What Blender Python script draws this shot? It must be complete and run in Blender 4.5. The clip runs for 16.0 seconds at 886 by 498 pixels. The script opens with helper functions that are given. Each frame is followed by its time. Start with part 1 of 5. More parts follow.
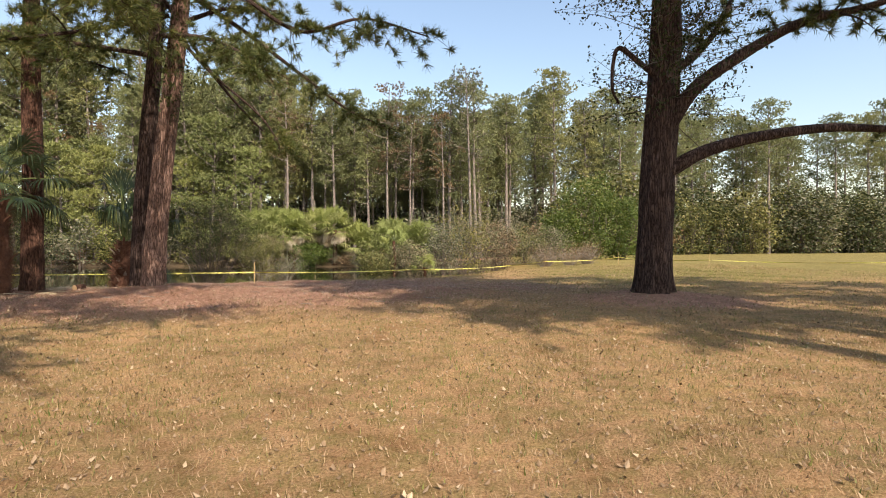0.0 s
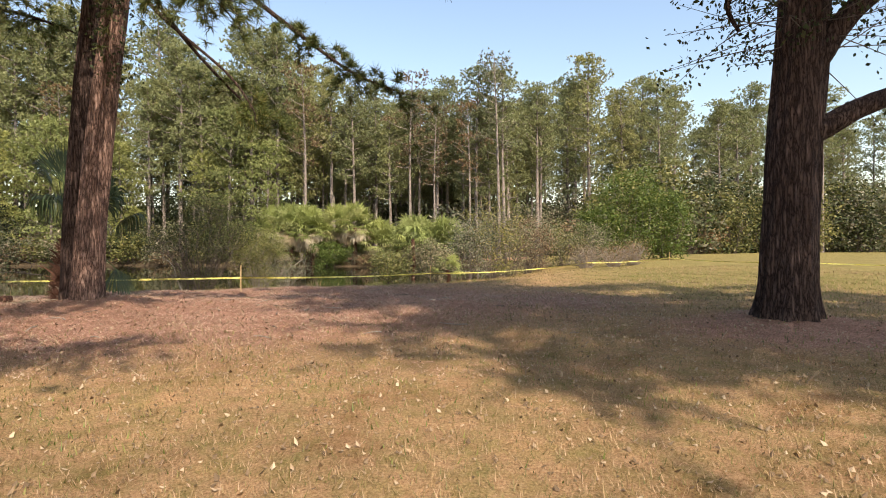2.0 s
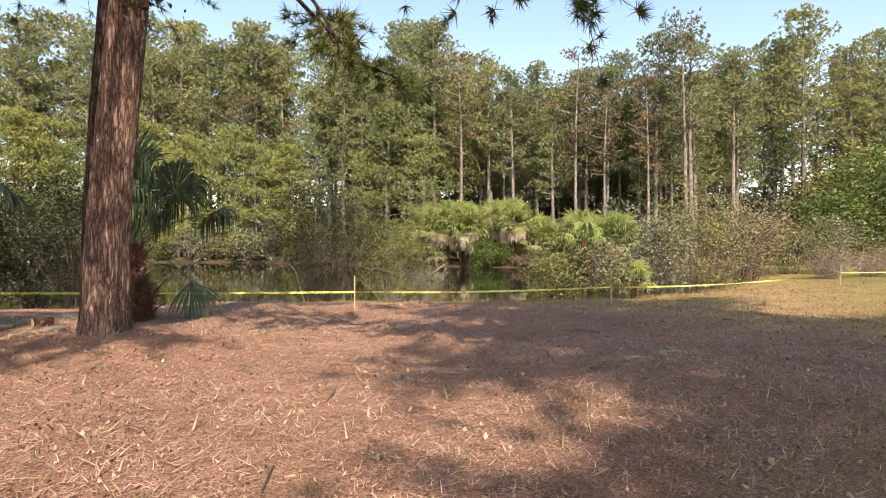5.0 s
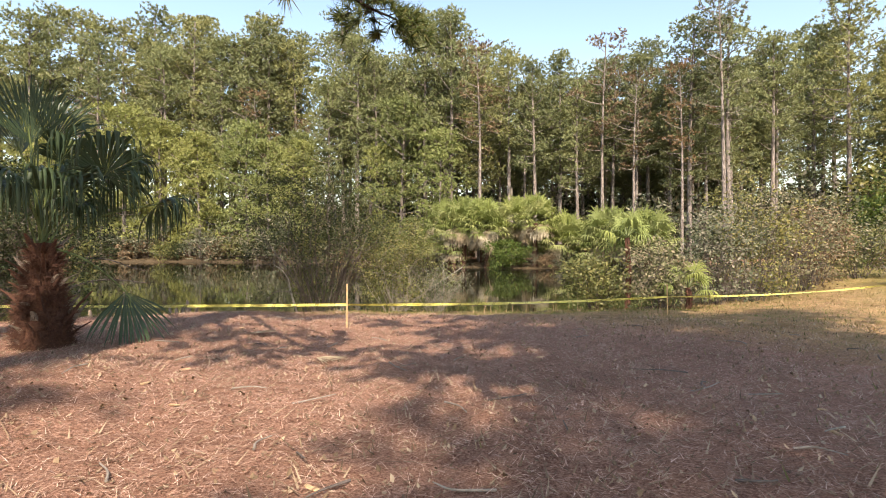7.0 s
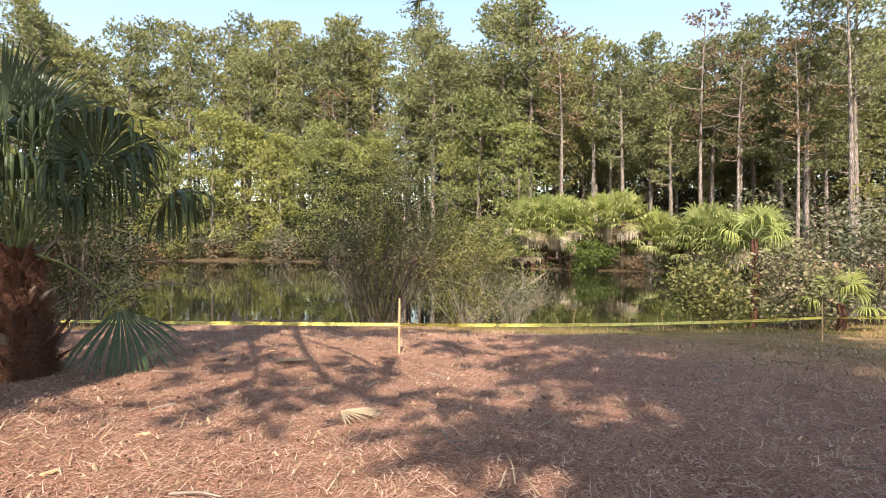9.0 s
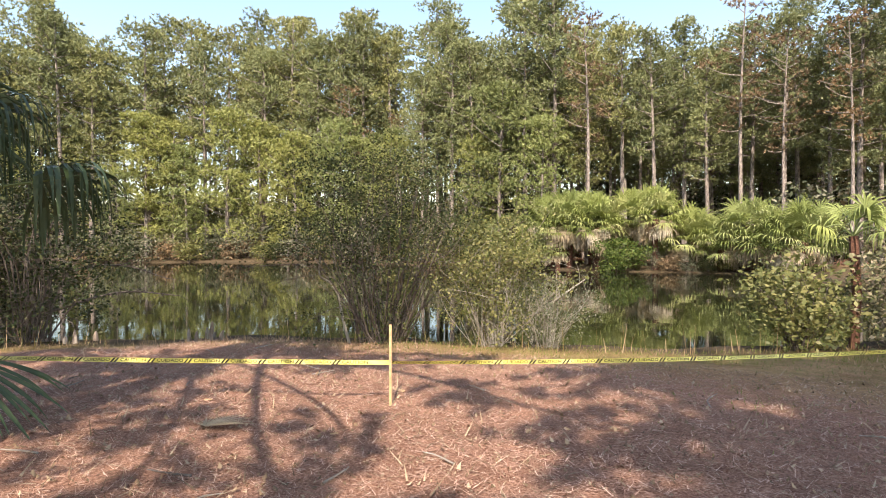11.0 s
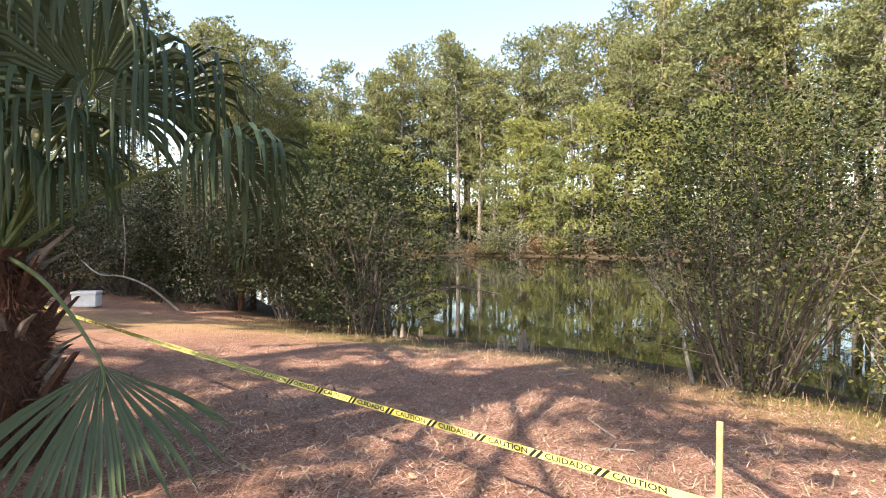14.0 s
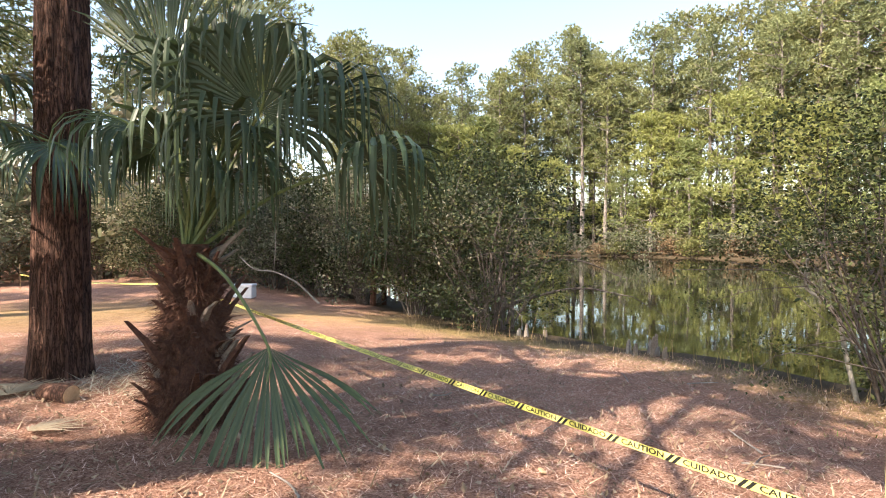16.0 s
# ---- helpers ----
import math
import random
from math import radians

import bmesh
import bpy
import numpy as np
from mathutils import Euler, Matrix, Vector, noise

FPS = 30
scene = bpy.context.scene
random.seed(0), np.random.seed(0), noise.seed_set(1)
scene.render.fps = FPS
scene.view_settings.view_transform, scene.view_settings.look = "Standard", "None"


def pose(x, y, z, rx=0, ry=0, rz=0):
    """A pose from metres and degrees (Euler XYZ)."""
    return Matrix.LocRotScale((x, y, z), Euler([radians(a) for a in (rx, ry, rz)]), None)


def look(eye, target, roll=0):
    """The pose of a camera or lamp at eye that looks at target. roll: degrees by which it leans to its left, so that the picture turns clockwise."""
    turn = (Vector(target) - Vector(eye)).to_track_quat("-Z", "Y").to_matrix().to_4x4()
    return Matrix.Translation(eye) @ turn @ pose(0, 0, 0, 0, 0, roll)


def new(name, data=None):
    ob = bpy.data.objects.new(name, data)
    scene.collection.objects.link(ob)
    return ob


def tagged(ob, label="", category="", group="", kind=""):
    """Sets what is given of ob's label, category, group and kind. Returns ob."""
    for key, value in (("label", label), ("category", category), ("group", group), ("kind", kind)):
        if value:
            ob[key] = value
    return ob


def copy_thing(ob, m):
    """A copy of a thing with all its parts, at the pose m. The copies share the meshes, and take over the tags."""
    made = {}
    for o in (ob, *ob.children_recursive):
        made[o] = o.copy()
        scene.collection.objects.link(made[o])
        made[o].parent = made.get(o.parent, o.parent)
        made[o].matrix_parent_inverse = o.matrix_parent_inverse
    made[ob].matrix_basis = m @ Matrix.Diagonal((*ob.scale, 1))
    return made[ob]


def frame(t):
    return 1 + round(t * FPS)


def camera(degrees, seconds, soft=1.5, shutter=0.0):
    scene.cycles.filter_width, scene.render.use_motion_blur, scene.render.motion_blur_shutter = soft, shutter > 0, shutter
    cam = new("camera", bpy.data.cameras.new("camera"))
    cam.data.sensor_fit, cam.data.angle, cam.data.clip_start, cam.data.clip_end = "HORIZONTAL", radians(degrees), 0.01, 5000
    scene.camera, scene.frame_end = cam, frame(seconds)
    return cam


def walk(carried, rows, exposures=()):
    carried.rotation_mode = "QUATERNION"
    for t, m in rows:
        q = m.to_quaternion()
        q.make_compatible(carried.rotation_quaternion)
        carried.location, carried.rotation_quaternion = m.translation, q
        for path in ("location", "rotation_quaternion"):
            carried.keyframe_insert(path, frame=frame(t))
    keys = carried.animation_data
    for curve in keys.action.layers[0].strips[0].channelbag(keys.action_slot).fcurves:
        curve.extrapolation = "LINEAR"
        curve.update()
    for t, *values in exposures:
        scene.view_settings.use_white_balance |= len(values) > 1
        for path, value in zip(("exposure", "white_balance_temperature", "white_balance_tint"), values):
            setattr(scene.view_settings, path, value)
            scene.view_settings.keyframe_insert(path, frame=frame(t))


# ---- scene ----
cam = camera(78.4, 16.0, 1.0)
PATH = [
    (0, (0.385, 0.38, 1.281), (0.407, 2.38, 1.28), -0.3),
    (0.5, (0.404, 1.422, 1.324), (0.411, 3.422, 1.322), -0.3),
    (1, (0.442, 2.655, 1.363), (0.397, 4.655, 1.359), -0.3),
    (1.5, (0.453, 3.848, 1.377), (0.399, 5.847, 1.371), -0.3),
    (2, (0.424, 4.954, 1.372), (0.349, 6.952, 1.364), -0.3),
    (2.5, (0.374, 6.063, 1.379), (0.178, 8.053, 1.369), -0.1),
    (3, (0.279, 7.11, 1.547), (-0.077, 9.078, 1.534), -0.0),
    (3.5, (0.151, 8.138, 1.603), (-0.378, 10.067, 1.587), 0.0),
    (4, (-0.022, 9.169, 1.595), (-0.615, 11.079, 1.579), 0.0),
    (4.2, (-0.109, 9.562, 1.589), (-0.717, 11.468, 1.574), 0.0),
    (6.3, (-1.193, 13.241, 1.542), (-1.877, 15.121, 1.524), -0.2),
    (6.5, (-1.304, 13.536, 1.533), (-1.99, 15.415, 1.516), -0.1),
    (7, (-1.543, 14.175, 1.589), (-2.256, 16.044, 1.571), -0.1),
    (7.5, (-1.761, 14.817, 1.645), (-2.578, 16.643, 1.626), -0.1),
    (8, (-1.991, 15.438, 1.672), (-2.897, 17.221, 1.651), -0.0),
    (8.5, (-2.227, 16.037, 1.671), (-3.173, 17.799, 1.65), -0.0),
    (9, (-2.498, 16.646, 1.669), (-3.471, 18.394, 1.649), -0.0),
    (9.5, (-2.801, 17.264, 1.67), (-3.792, 19.001, 1.651), -0.1),
    (9.7, (-2.931, 17.521, 1.665), (-3.929, 19.254, 1.649), -0.0),
    (11.8, (-4.467, 20.354, 1.695), (-5.515, 22.058, 1.674), -0.5),
    (12, (-4.653, 20.633, 1.679), (-5.698, 22.339, 1.665), -0.4),
    (12.5, (-5.113, 21.299, 1.682), (-6.271, 22.93, 1.668), -0.3),
    (13, (-5.472, 21.804, 1.681), (-7.055, 23.027, 1.662), -0.2),
    (13.5, (-5.562, 22.008, 1.694), (-7.359, 22.885, 1.662), 0.1),
    (14, (-5.542, 22.022, 1.679), (-7.409, 22.738, 1.645), 0.0),
    (14.5, (-5.546, 22.027, 1.649), (-7.444, 22.657, 1.617), 0.0),
    (15, (-5.49, 21.953, 1.682), (-7.426, 22.455, 1.648), -0.2),
    (15.5, (-5.459, 21.941, 1.675), (-7.428, 22.286, 1.641), -0.0),
    (16, (-5.423, 21.902, 1.678), (-7.402, 22.189, 1.642), 0.2),
]
walk(cam, [(t, look(eye, target, roll)) for t, eye, target, roll in PATH],
     exposures=((0, 0.64, 6750, 14), (4, 0.88, 6750, 14), (7, 1.03, 6700, 14), (9.5, 1.18, 6600, 14),
                (12, 1.2, 6500, 14), (13, 1.33, 6500, 14), (14, 1.48, 6500, 14), (16, 1.58, 6500, 14)))

# ---- world, sun ----
SUN_TO = Vector((0.34, -0.63, 0.70)).normalized()
world = bpy.data.worlds.new("sky_world")
scene.world = world
world.use_nodes = True
wn = world.node_tree
sky = wn.nodes.new("ShaderNodeTexSky")
sky.sky_type, sky.sun_disc = "NISHITA", False
sky.sun_elevation = math.asin(SUN_TO.z)
sky.sun_rotation = math.atan2(SUN_TO.x, SUN_TO.y)
sky.air_density, sky.dust_density, sky.ozone_density = 1.4, 1.5, 1.0
wn.links.new(sky.outputs[0], wn.nodes["Background"].inputs[0])
wn.nodes["Background"].inputs[1].default_value = 0.15
sun = new("sun", bpy.data.lights.new("sun", "SUN"))
sun.data.energy, sun.data.angle, sun.data.color = 5.0, radians(0.55), (1.0, 0.88, 0.73)
sun.matrix_world = look((0, 0, 60), Vector((0, 0, 60)) - SUN_TO)

RNG = np.random.default_rng(7)


# ---- materials ----
def nodes_of(name):
    m = bpy.data.materials.new(name)
    m.use_nodes = True
    return m, m.node_tree, m.node_tree.nodes["Principled BSDF"]


def node(nt, kind, **values):
    n = nt.nodes.new(kind)
    for k, v in values.items():
        n.inputs[k.replace("_", " ")].default_value = v
    return n


def ramp(nt, fac, stops):
    r = nt.nodes.new("ShaderNodeValToRGB")
    while len(r.color_ramp.elements) < len(stops):
        r.color_ramp.elements.new(0.5)
    for e, (p, c) in zip(r.color_ramp.elements, stops):
        e.position, e.color = p, (*c, 1)
    nt.links.new(fac, r.inputs[0])
    return r.outputs[0]


def mix(nt, fac, a, b, how="MIX"):
    m = nt.nodes.new("ShaderNodeMix")
    m.data_type, m.blend_type = "RGBA", how
    for i, v in ((0, fac), (6, a), (7, b)):
        if hasattr(v, "links"):
            nt.links.new(v, m.inputs[i])
        else:
            m.inputs[i].default_value = v if i == 0 else (*v, 1)
    return m.outputs[2]


def bump(nt, height, strength, distance, bsdf):
    b = node(nt, "ShaderNodeBump", Strength=strength, Distance=distance)
    nt.links.new(height, b.inputs["Height"])
    nt.links.new(b.outputs[0], bsdf.inputs["Normal"])


def leaf_material(name, stops, rough=0.55, through_light=0.3, per_object=0.35, gloss=0.3):
    """Leaves and needles: colour by island and by plant, some light passing through."""
    m, nt, p = nodes_of(name)
    geo, info = nt.nodes.new("ShaderNodeNewGeometry"), nt.nodes.new("ShaderNodeObjectInfo")
    a = ramp(nt, geo.outputs["Random Per Island"], stops)
    shade = ramp(nt, info.outputs["Random"], [(0, (0.72, 0.72, 0.72)), (0.5, (1, 1, 1)), (1, (1.25, 1.12, 0.95))])
    c = mix(nt, per_object * 2, a, shade, "MULTIPLY")
    nt.links.new(c, p.inputs["Base Color"])
    p.inputs["Roughness"].default_value = rough
    p.inputs["Specular IOR Level"].default_value = gloss
    t = nt.nodes.new("ShaderNodeBsdfTranslucent")
    nt.links.new(c, t.inputs[0])
    s = nt.nodes.new("ShaderNodeMixShader")
    s.inputs[0].default_value = through_light
    nt.links.new(p.outputs[0], s.inputs[1])
    nt.links.new(t.outputs[0], s.inputs[2])
    nt.links.new(s.outputs[0], nt.nodes["Material Output"].inputs[0])
    return m


def bark_material(name, dark, mid, light, scale=9.0, depth=0.02, stretch=0.17):
    """Plated bark with deep cracks along the trunk."""
    m, nt, p = nodes_of(name)
    co = nt.nodes.new("ShaderNodeTexCoord")
    mp = node(nt, "ShaderNodeMapping", Scale=(1, 1, stretch))
    nt.links.new(co.outputs["Object"], mp.inputs[0])
    warp = node(nt, "ShaderNodeTexNoise", Scale=7.0, Detail=6.0, Roughness=0.7)
    nt.links.new(mp.outputs[0], warp.inputs[0])
    add = nt.nodes.new("ShaderNodeVectorMath")
    add.operation = "MULTIPLY_ADD"
    nt.links.new(warp.outputs[1], add.inputs[0])
    add.inputs[1].default_value = (0.16, 0.16, 0.3)
    nt.links.new(mp.outputs[0], add.inputs[2])
    v = node(nt, "ShaderNodeTexVoronoi", Scale=scale * 1.5)
    v.feature = "DISTANCE_TO_EDGE"
    nt.links.new(add.outputs[0], v.inputs[0])
    fine = node(nt, "ShaderNodeTexNoise", Scale=scale * 5, Detail=6.0, Roughness=0.7)
    nt.links.new(mp.outputs[0], fine.inputs[0])
    plates = ramp(nt, v.outputs[0], [(0.0, dark), (0.12, mid), (0.5, light)])
    c = mix(nt, 0.75, plates, ramp(nt, fine.outputs[0], [(0.25, (0.3, 0.28, 0.27)), (0.7, (1.3, 1.25, 1.2))]), "MULTIPLY")
    big = node(nt, "ShaderNodeTexNoise", Scale=1.6, Detail=4.0)
    nt.links.new(co.outputs["Object"], big.inputs[0])
    c = mix(nt, 0.8, c, ramp(nt, big.outputs[0], [(0.3, (0.62, 0.6, 0.6)), (0.7, (1.3, 1.26, 1.22))]), "MULTIPLY")
    nt.links.new(c, p.inputs["Base Color"])
    p.inputs["Roughness"].default_value = 0.9
    p.inputs["Specular IOR Level"].default_value = 0.15
    h = nt.nodes.new("ShaderNodeMath")
    h.operation = "MULTIPLY_ADD"
    nt.links.new(fine.outputs[0], h.inputs[0])
    h.inputs[1].default_value = 0.25
    nt.links.new(ramp(nt, v.outputs[0], [(0, (0, 0, 0)), (0.3, (1, 1, 1))]), h.inputs[2])
    bump(nt, h.outputs[0], 0.9, depth, p)
    return m


def rough_material(name, stops, scale=20.0, rough=0.85, relief=0.3, depth=0.004, metal=0.0, island=False):
    """A plain worn surface: two scales of noise, fine relief."""
    m, nt, p = nodes_of(name)
    co = nt.nodes.new("ShaderNodeTexCoord")
    n = node(nt, "ShaderNodeTexNoise", Scale=scale, Detail=8.0, Roughness=0.65)
    nt.links.new(co.outputs["Object"], n.inputs[0])
    src = n.outputs[0]
    if island:
        src = nt.nodes.new("ShaderNodeNewGeometry").outputs["Random Per Island"]
    c = ramp(nt, src, stops)
    big = node(nt, "ShaderNodeTexNoise", Scale=scale * 0.12, Detail=3.0)
    nt.links.new(co.outputs["Object"], big.inputs[0])
    c = mix(nt, 0.6, c, ramp(nt, big.outputs[0], [(0.3, (0.7, 0.7, 0.7)), (0.7, (1.2, 1.2, 1.2))]), "MULTIPLY")
    nt.links.new(c, p.inputs["Base Color"])
    p.inputs["Roughness"].default_value, p.inputs["Metallic"].default_value = rough, metal
    p.inputs["Specular IOR Level"].default_value = 0.25
    bump(nt, n.outputs[0], relief, depth, p)
    return m


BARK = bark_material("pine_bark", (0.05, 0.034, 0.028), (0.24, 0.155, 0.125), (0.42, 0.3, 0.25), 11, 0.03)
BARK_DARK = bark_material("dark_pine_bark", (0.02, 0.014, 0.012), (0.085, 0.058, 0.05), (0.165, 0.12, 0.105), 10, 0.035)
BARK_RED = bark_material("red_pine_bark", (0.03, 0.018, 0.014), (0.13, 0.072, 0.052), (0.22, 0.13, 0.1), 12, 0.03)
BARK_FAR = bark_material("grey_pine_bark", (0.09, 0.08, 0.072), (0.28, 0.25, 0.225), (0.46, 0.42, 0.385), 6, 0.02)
TWIG = rough_material("twig_bark", [(0.3, (0.07, 0.055, 0.045)), (0.7, (0.17, 0.14, 0.12))], 14)
PALE_STEM = rough_material("pale_stem", [(0.3, (0.186, 0.161, 0.124)), (0.7, (0.341, 0.310, 0.260))], 18)
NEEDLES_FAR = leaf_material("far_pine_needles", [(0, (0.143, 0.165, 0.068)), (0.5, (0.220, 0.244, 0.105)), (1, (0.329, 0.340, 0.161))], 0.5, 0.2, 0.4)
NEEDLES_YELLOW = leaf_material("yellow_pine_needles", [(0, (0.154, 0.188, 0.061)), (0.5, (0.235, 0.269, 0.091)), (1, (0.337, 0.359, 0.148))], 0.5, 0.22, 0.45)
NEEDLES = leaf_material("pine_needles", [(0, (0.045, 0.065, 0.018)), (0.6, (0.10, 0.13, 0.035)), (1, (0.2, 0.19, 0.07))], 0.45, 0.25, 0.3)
LEAF_OLIVE = leaf_material("olive_leaves", [(0, (0.075, 0.089, 0.048)), (0.5, (0.161, 0.173, 0.103)), (1, (0.303, 0.275, 0.206))], 0.75, 0.25, 0.42, 0.12)
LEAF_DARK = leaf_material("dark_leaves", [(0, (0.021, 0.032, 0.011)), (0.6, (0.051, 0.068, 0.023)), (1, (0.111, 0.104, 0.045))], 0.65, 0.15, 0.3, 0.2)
LEAF_BRIGHT = leaf_material("bright_leaves", [(0, (0.057, 0.089, 0.018)), (0.6, (0.100, 0.148, 0.032)), (1, (0.180, 0.200, 0.054))], 0.45, 0.35, 0.1)
LEAF_YELLOW = leaf_material("yellow_green_leaves", [(0, (0.092, 0.105, 0.031)), (0.5, (0.168, 0.176, 0.058)), (1, (0.286, 0.260, 0.098))], 0.5, 0.35, 0.3)
LITTER = leaf_material("leaf_litter", [(0, (0.12, 0.08, 0.045)), (0.5, (0.25, 0.17, 0.1)), (1, (0.45, 0.35, 0.23))], 0.8, 0.1, 0.0)
LEAF_BROWN = leaf_material("dry_leaves", [(0, (0.10, 0.065, 0.035)), (0.5, (0.19, 0.13, 0.07)), (1, (0.3, 0.22, 0.13))], 0.7, 0.2, 0.3)
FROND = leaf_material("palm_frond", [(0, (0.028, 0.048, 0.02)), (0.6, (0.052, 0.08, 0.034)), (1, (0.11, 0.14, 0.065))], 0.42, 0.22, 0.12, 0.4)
# paler copy of palm_frond: the sun on the fronds put into the colour
FROND_SUNLIT = leaf_material("sunlit_palm_frond", [(0, (0.131, 0.159, 0.038)), (0.6, (0.243, 0.286, 0.086)), (1, (0.376, 0.395, 0.173))], 0.6, 0.22, 0.35, 0.25)
FROND_DEAD = leaf_material("dead_palm_frond", [(0, (0.24, 0.18, 0.11)), (0.6, (0.42, 0.35, 0.24)), (1, (0.62, 0.54, 0.41))], 0.7, 0.2, 0.2)
BOOT = rough_material("palm_boot", [(0.25, (0.042, 0.022, 0.016)), (0.55, (0.116, 0.056, 0.036)), (0.8, (0.221, 0.117, 0.073))], 30, 0.95, 0.8, 0.02)
BOOT_GREY = rough_material("weathered_boot", [(0.25, (0.14, 0.11, 0.085)), (0.7, (0.3, 0.24, 0.19))], 30, 0.95, 0.5, 0.01)
PETIOLE = rough_material("palm_petiole", [(0.3, (0.09, 0.12, 0.04)), (0.7, (0.16, 0.19, 0.07))], 9, 0.5)
STAKE_WOOD = rough_material("stake_wood", [(0.3, (0.36, 0.24, 0.12)), (0.7, (0.52, 0.37, 0.2))], 40, 0.8)
CUT_WOOD = rough_material("cut_wood", [(0.3, (0.42, 0.28, 0.15)), (0.7, (0.6, 0.43, 0.25))], 30, 0.85)
DEAD_WOOD = rough_material("dead_wood", [(0.3, (0.165, 0.135, 0.105)), (0.7, (0.345, 0.307, 0.262))], 12, 0.9, 0.6, 0.01)
WHITE_PLASTIC = rough_material("white_plastic", [(0.3, (0.72, 0.72, 0.70)), (0.7, (0.82, 0.82, 0.80))], 12, 0.45, 0.1)
GREY_PLASTIC = rough_material("grey_plastic", [(0.3, (0.25, 0.25, 0.25)), (0.7, (0.35, 0.35, 0.34))], 12, 0.5, 0.1)
TAPE_YELLOW = rough_material("tape_yellow", [(0.3, (0.76, 0.67, 0.11)), (0.7, (0.86, 0.8, 0.27))], 3, 0.32, 0.1)
TAPE_INK = rough_material("tape_ink", [(0.3, (0.012, 0.012, 0.01)), (0.7, (0.03, 0.03, 0.025))], 20, 0.4, 0.05)
NEEDLE_LITTER = rough_material("needle_litter", [(0, (0.162, 0.073, 0.045)), (0.45, (0.326, 0.174, 0.118)), (0.8, (0.520, 0.333, 0.241)), (1, (0.736, 0.541, 0.422))], 8, 0.8, 0.1, island=True)
GRASS_BLADE = leaf_material("grass_blade", [(0, (0.109, 0.111, 0.030)), (0.3, (0.228, 0.178, 0.064)), (0.65, (0.372, 0.252, 0.136)), (1, (0.489, 0.340, 0.213))], 0.6, 0.3, 0.0)
GRASS_GREEN = leaf_material("green_grass_blade", [(0, (0.081, 0.111, 0.018)), (0.5, (0.155, 0.185, 0.037)), (1, (0.261, 0.252, 0.074))], 0.55, 0.3, 0.0)


def ground_material():
    """Mown dry grass, rust-brown pine straw and bare soil, blended by the straw and damp maps of the sheet."""
    m, nt, p = nodes_of("ground_cover")
    geo = nt.nodes.new("ShaderNodeNewGeometry")
    pos = geo.outputs["Position"]

    def noise_tex(scale, detail=6.0, rough=0.6):
        n = node(nt, "ShaderNodeTexNoise", Scale=scale, Detail=detail, Roughness=rough)
        nt.links.new(pos, n.inputs[0])
        return n.outputs[0]

    fine, mid, big = noise_tex(42, 8, 0.75), noise_tex(3.2, 8, 0.7), noise_tex(0.35, 5)
    grass = ramp(nt, fine, [(0.28, (0.095, 0.048, 0.024)), (0.44, (0.29, 0.175, 0.088)), (0.68, (0.52, 0.345, 0.195))])
    green = ramp(nt, fine, [(0.28, (0.067, 0.070, 0.016)), (0.5, (0.163, 0.152, 0.044)), (0.75, (0.296, 0.252, 0.104))])
    grass = mix(nt, ramp(nt, mid, [(0.42, (0, 0, 0)), (0.68, (0.75, 0.75, 0.75))]), grass, green)
    grass = mix(nt, 0.85, grass, ramp(nt, noise_tex(1.1, 8, 0.7), [(0.3, (0.6, 0.52, 0.45)), (0.5, (1, 1, 1)), (0.72, (1.25, 1.22, 1.15))]), "MULTIPLY")
    straw = ramp(nt, fine, [(0.32, (0.05, 0.024, 0.017)), (0.44, (0.24, 0.13, 0.09)), (0.56, (0.40, 0.245, 0.18)), (0.7, (0.66, 0.465, 0.36))])
    straw = mix(nt, 0.8, straw, ramp(nt, mid, [(0.3, (0.62, 0.55, 0.5)), (0.7, (1.25, 1.2, 1.15))]), "MULTIPLY")
    at = nt.nodes.new("ShaderNodeAttribute")
    at.attribute_name = "straw"
    k = nt.nodes.new("ShaderNodeMath")
    k.operation = "MULTIPLY_ADD"
    nt.links.new(mid, k.inputs[0])
    k.inputs[1].default_value = 0.9
    nt.links.new(at.outputs["Fac"], k.inputs[2])
    mask = ramp(nt, k.outputs[0], [(0.72, (0, 0, 0)), (1.05, (1, 1, 1))])
    gf = nt.nodes.new("ShaderNodeAttribute")
    gf.attribute_name = "lush"
    grass = mix(nt, gf.outputs["Fac"], grass, mix(nt, 0.75, grass, green))
    c = mix(nt, mask, grass, straw)
    wet = nt.nodes.new("ShaderNodeAttribute")
    wet.attribute_name = "damp"
    mud = ramp(nt, fine, [(0.3, (0.03, 0.022, 0.014)), (0.7, (0.11, 0.085, 0.055))])
    c = mix(nt, wet.outputs["Fac"], c, mud)
    c = mix(nt, 0.55, c, ramp(nt, big, [(0.3, (0.72, 0.72, 0.72)), (0.7, (1.25, 1.22, 1.18))]), "MULTIPLY")
    nt.links.new(c, p.inputs["Base Color"])
    p.inputs["Roughness"].default_value = 0.95
    p.inputs["Specular IOR Level"].default_value = 0.1
    h = nt.nodes.new("ShaderNodeMath")
    h.operation = "ADD"
    nt.links.new(fine, h.inputs[0])
    nt.links.new(mid, h.inputs[1])
    bump(nt, h.outputs[0], 0.8, 0.05, p)
    return m


def water_material():
    m, nt, p = nodes_of("pond_water")
    geo = nt.nodes.new("ShaderNodeNewGeometry")
    n = node(nt, "ShaderNodeTexNoise", Scale=1.3, Detail=3.0)
    nt.links.new(geo.outputs["Position"], n.inputs[0])
    p.inputs["Base Color"].default_value = (0.012, 0.013, 0.007, 1)
    p.inputs["Roughness"].default_value = 0.03
    p.inputs["IOR"].default_value = 1.33
    p.inputs["Specular IOR Level"].default_value = 0.75
    bump(nt, n.outputs[0], 0.05, 0.05, p)
    return m


GROUND, WATER = ground_material(), water_material()


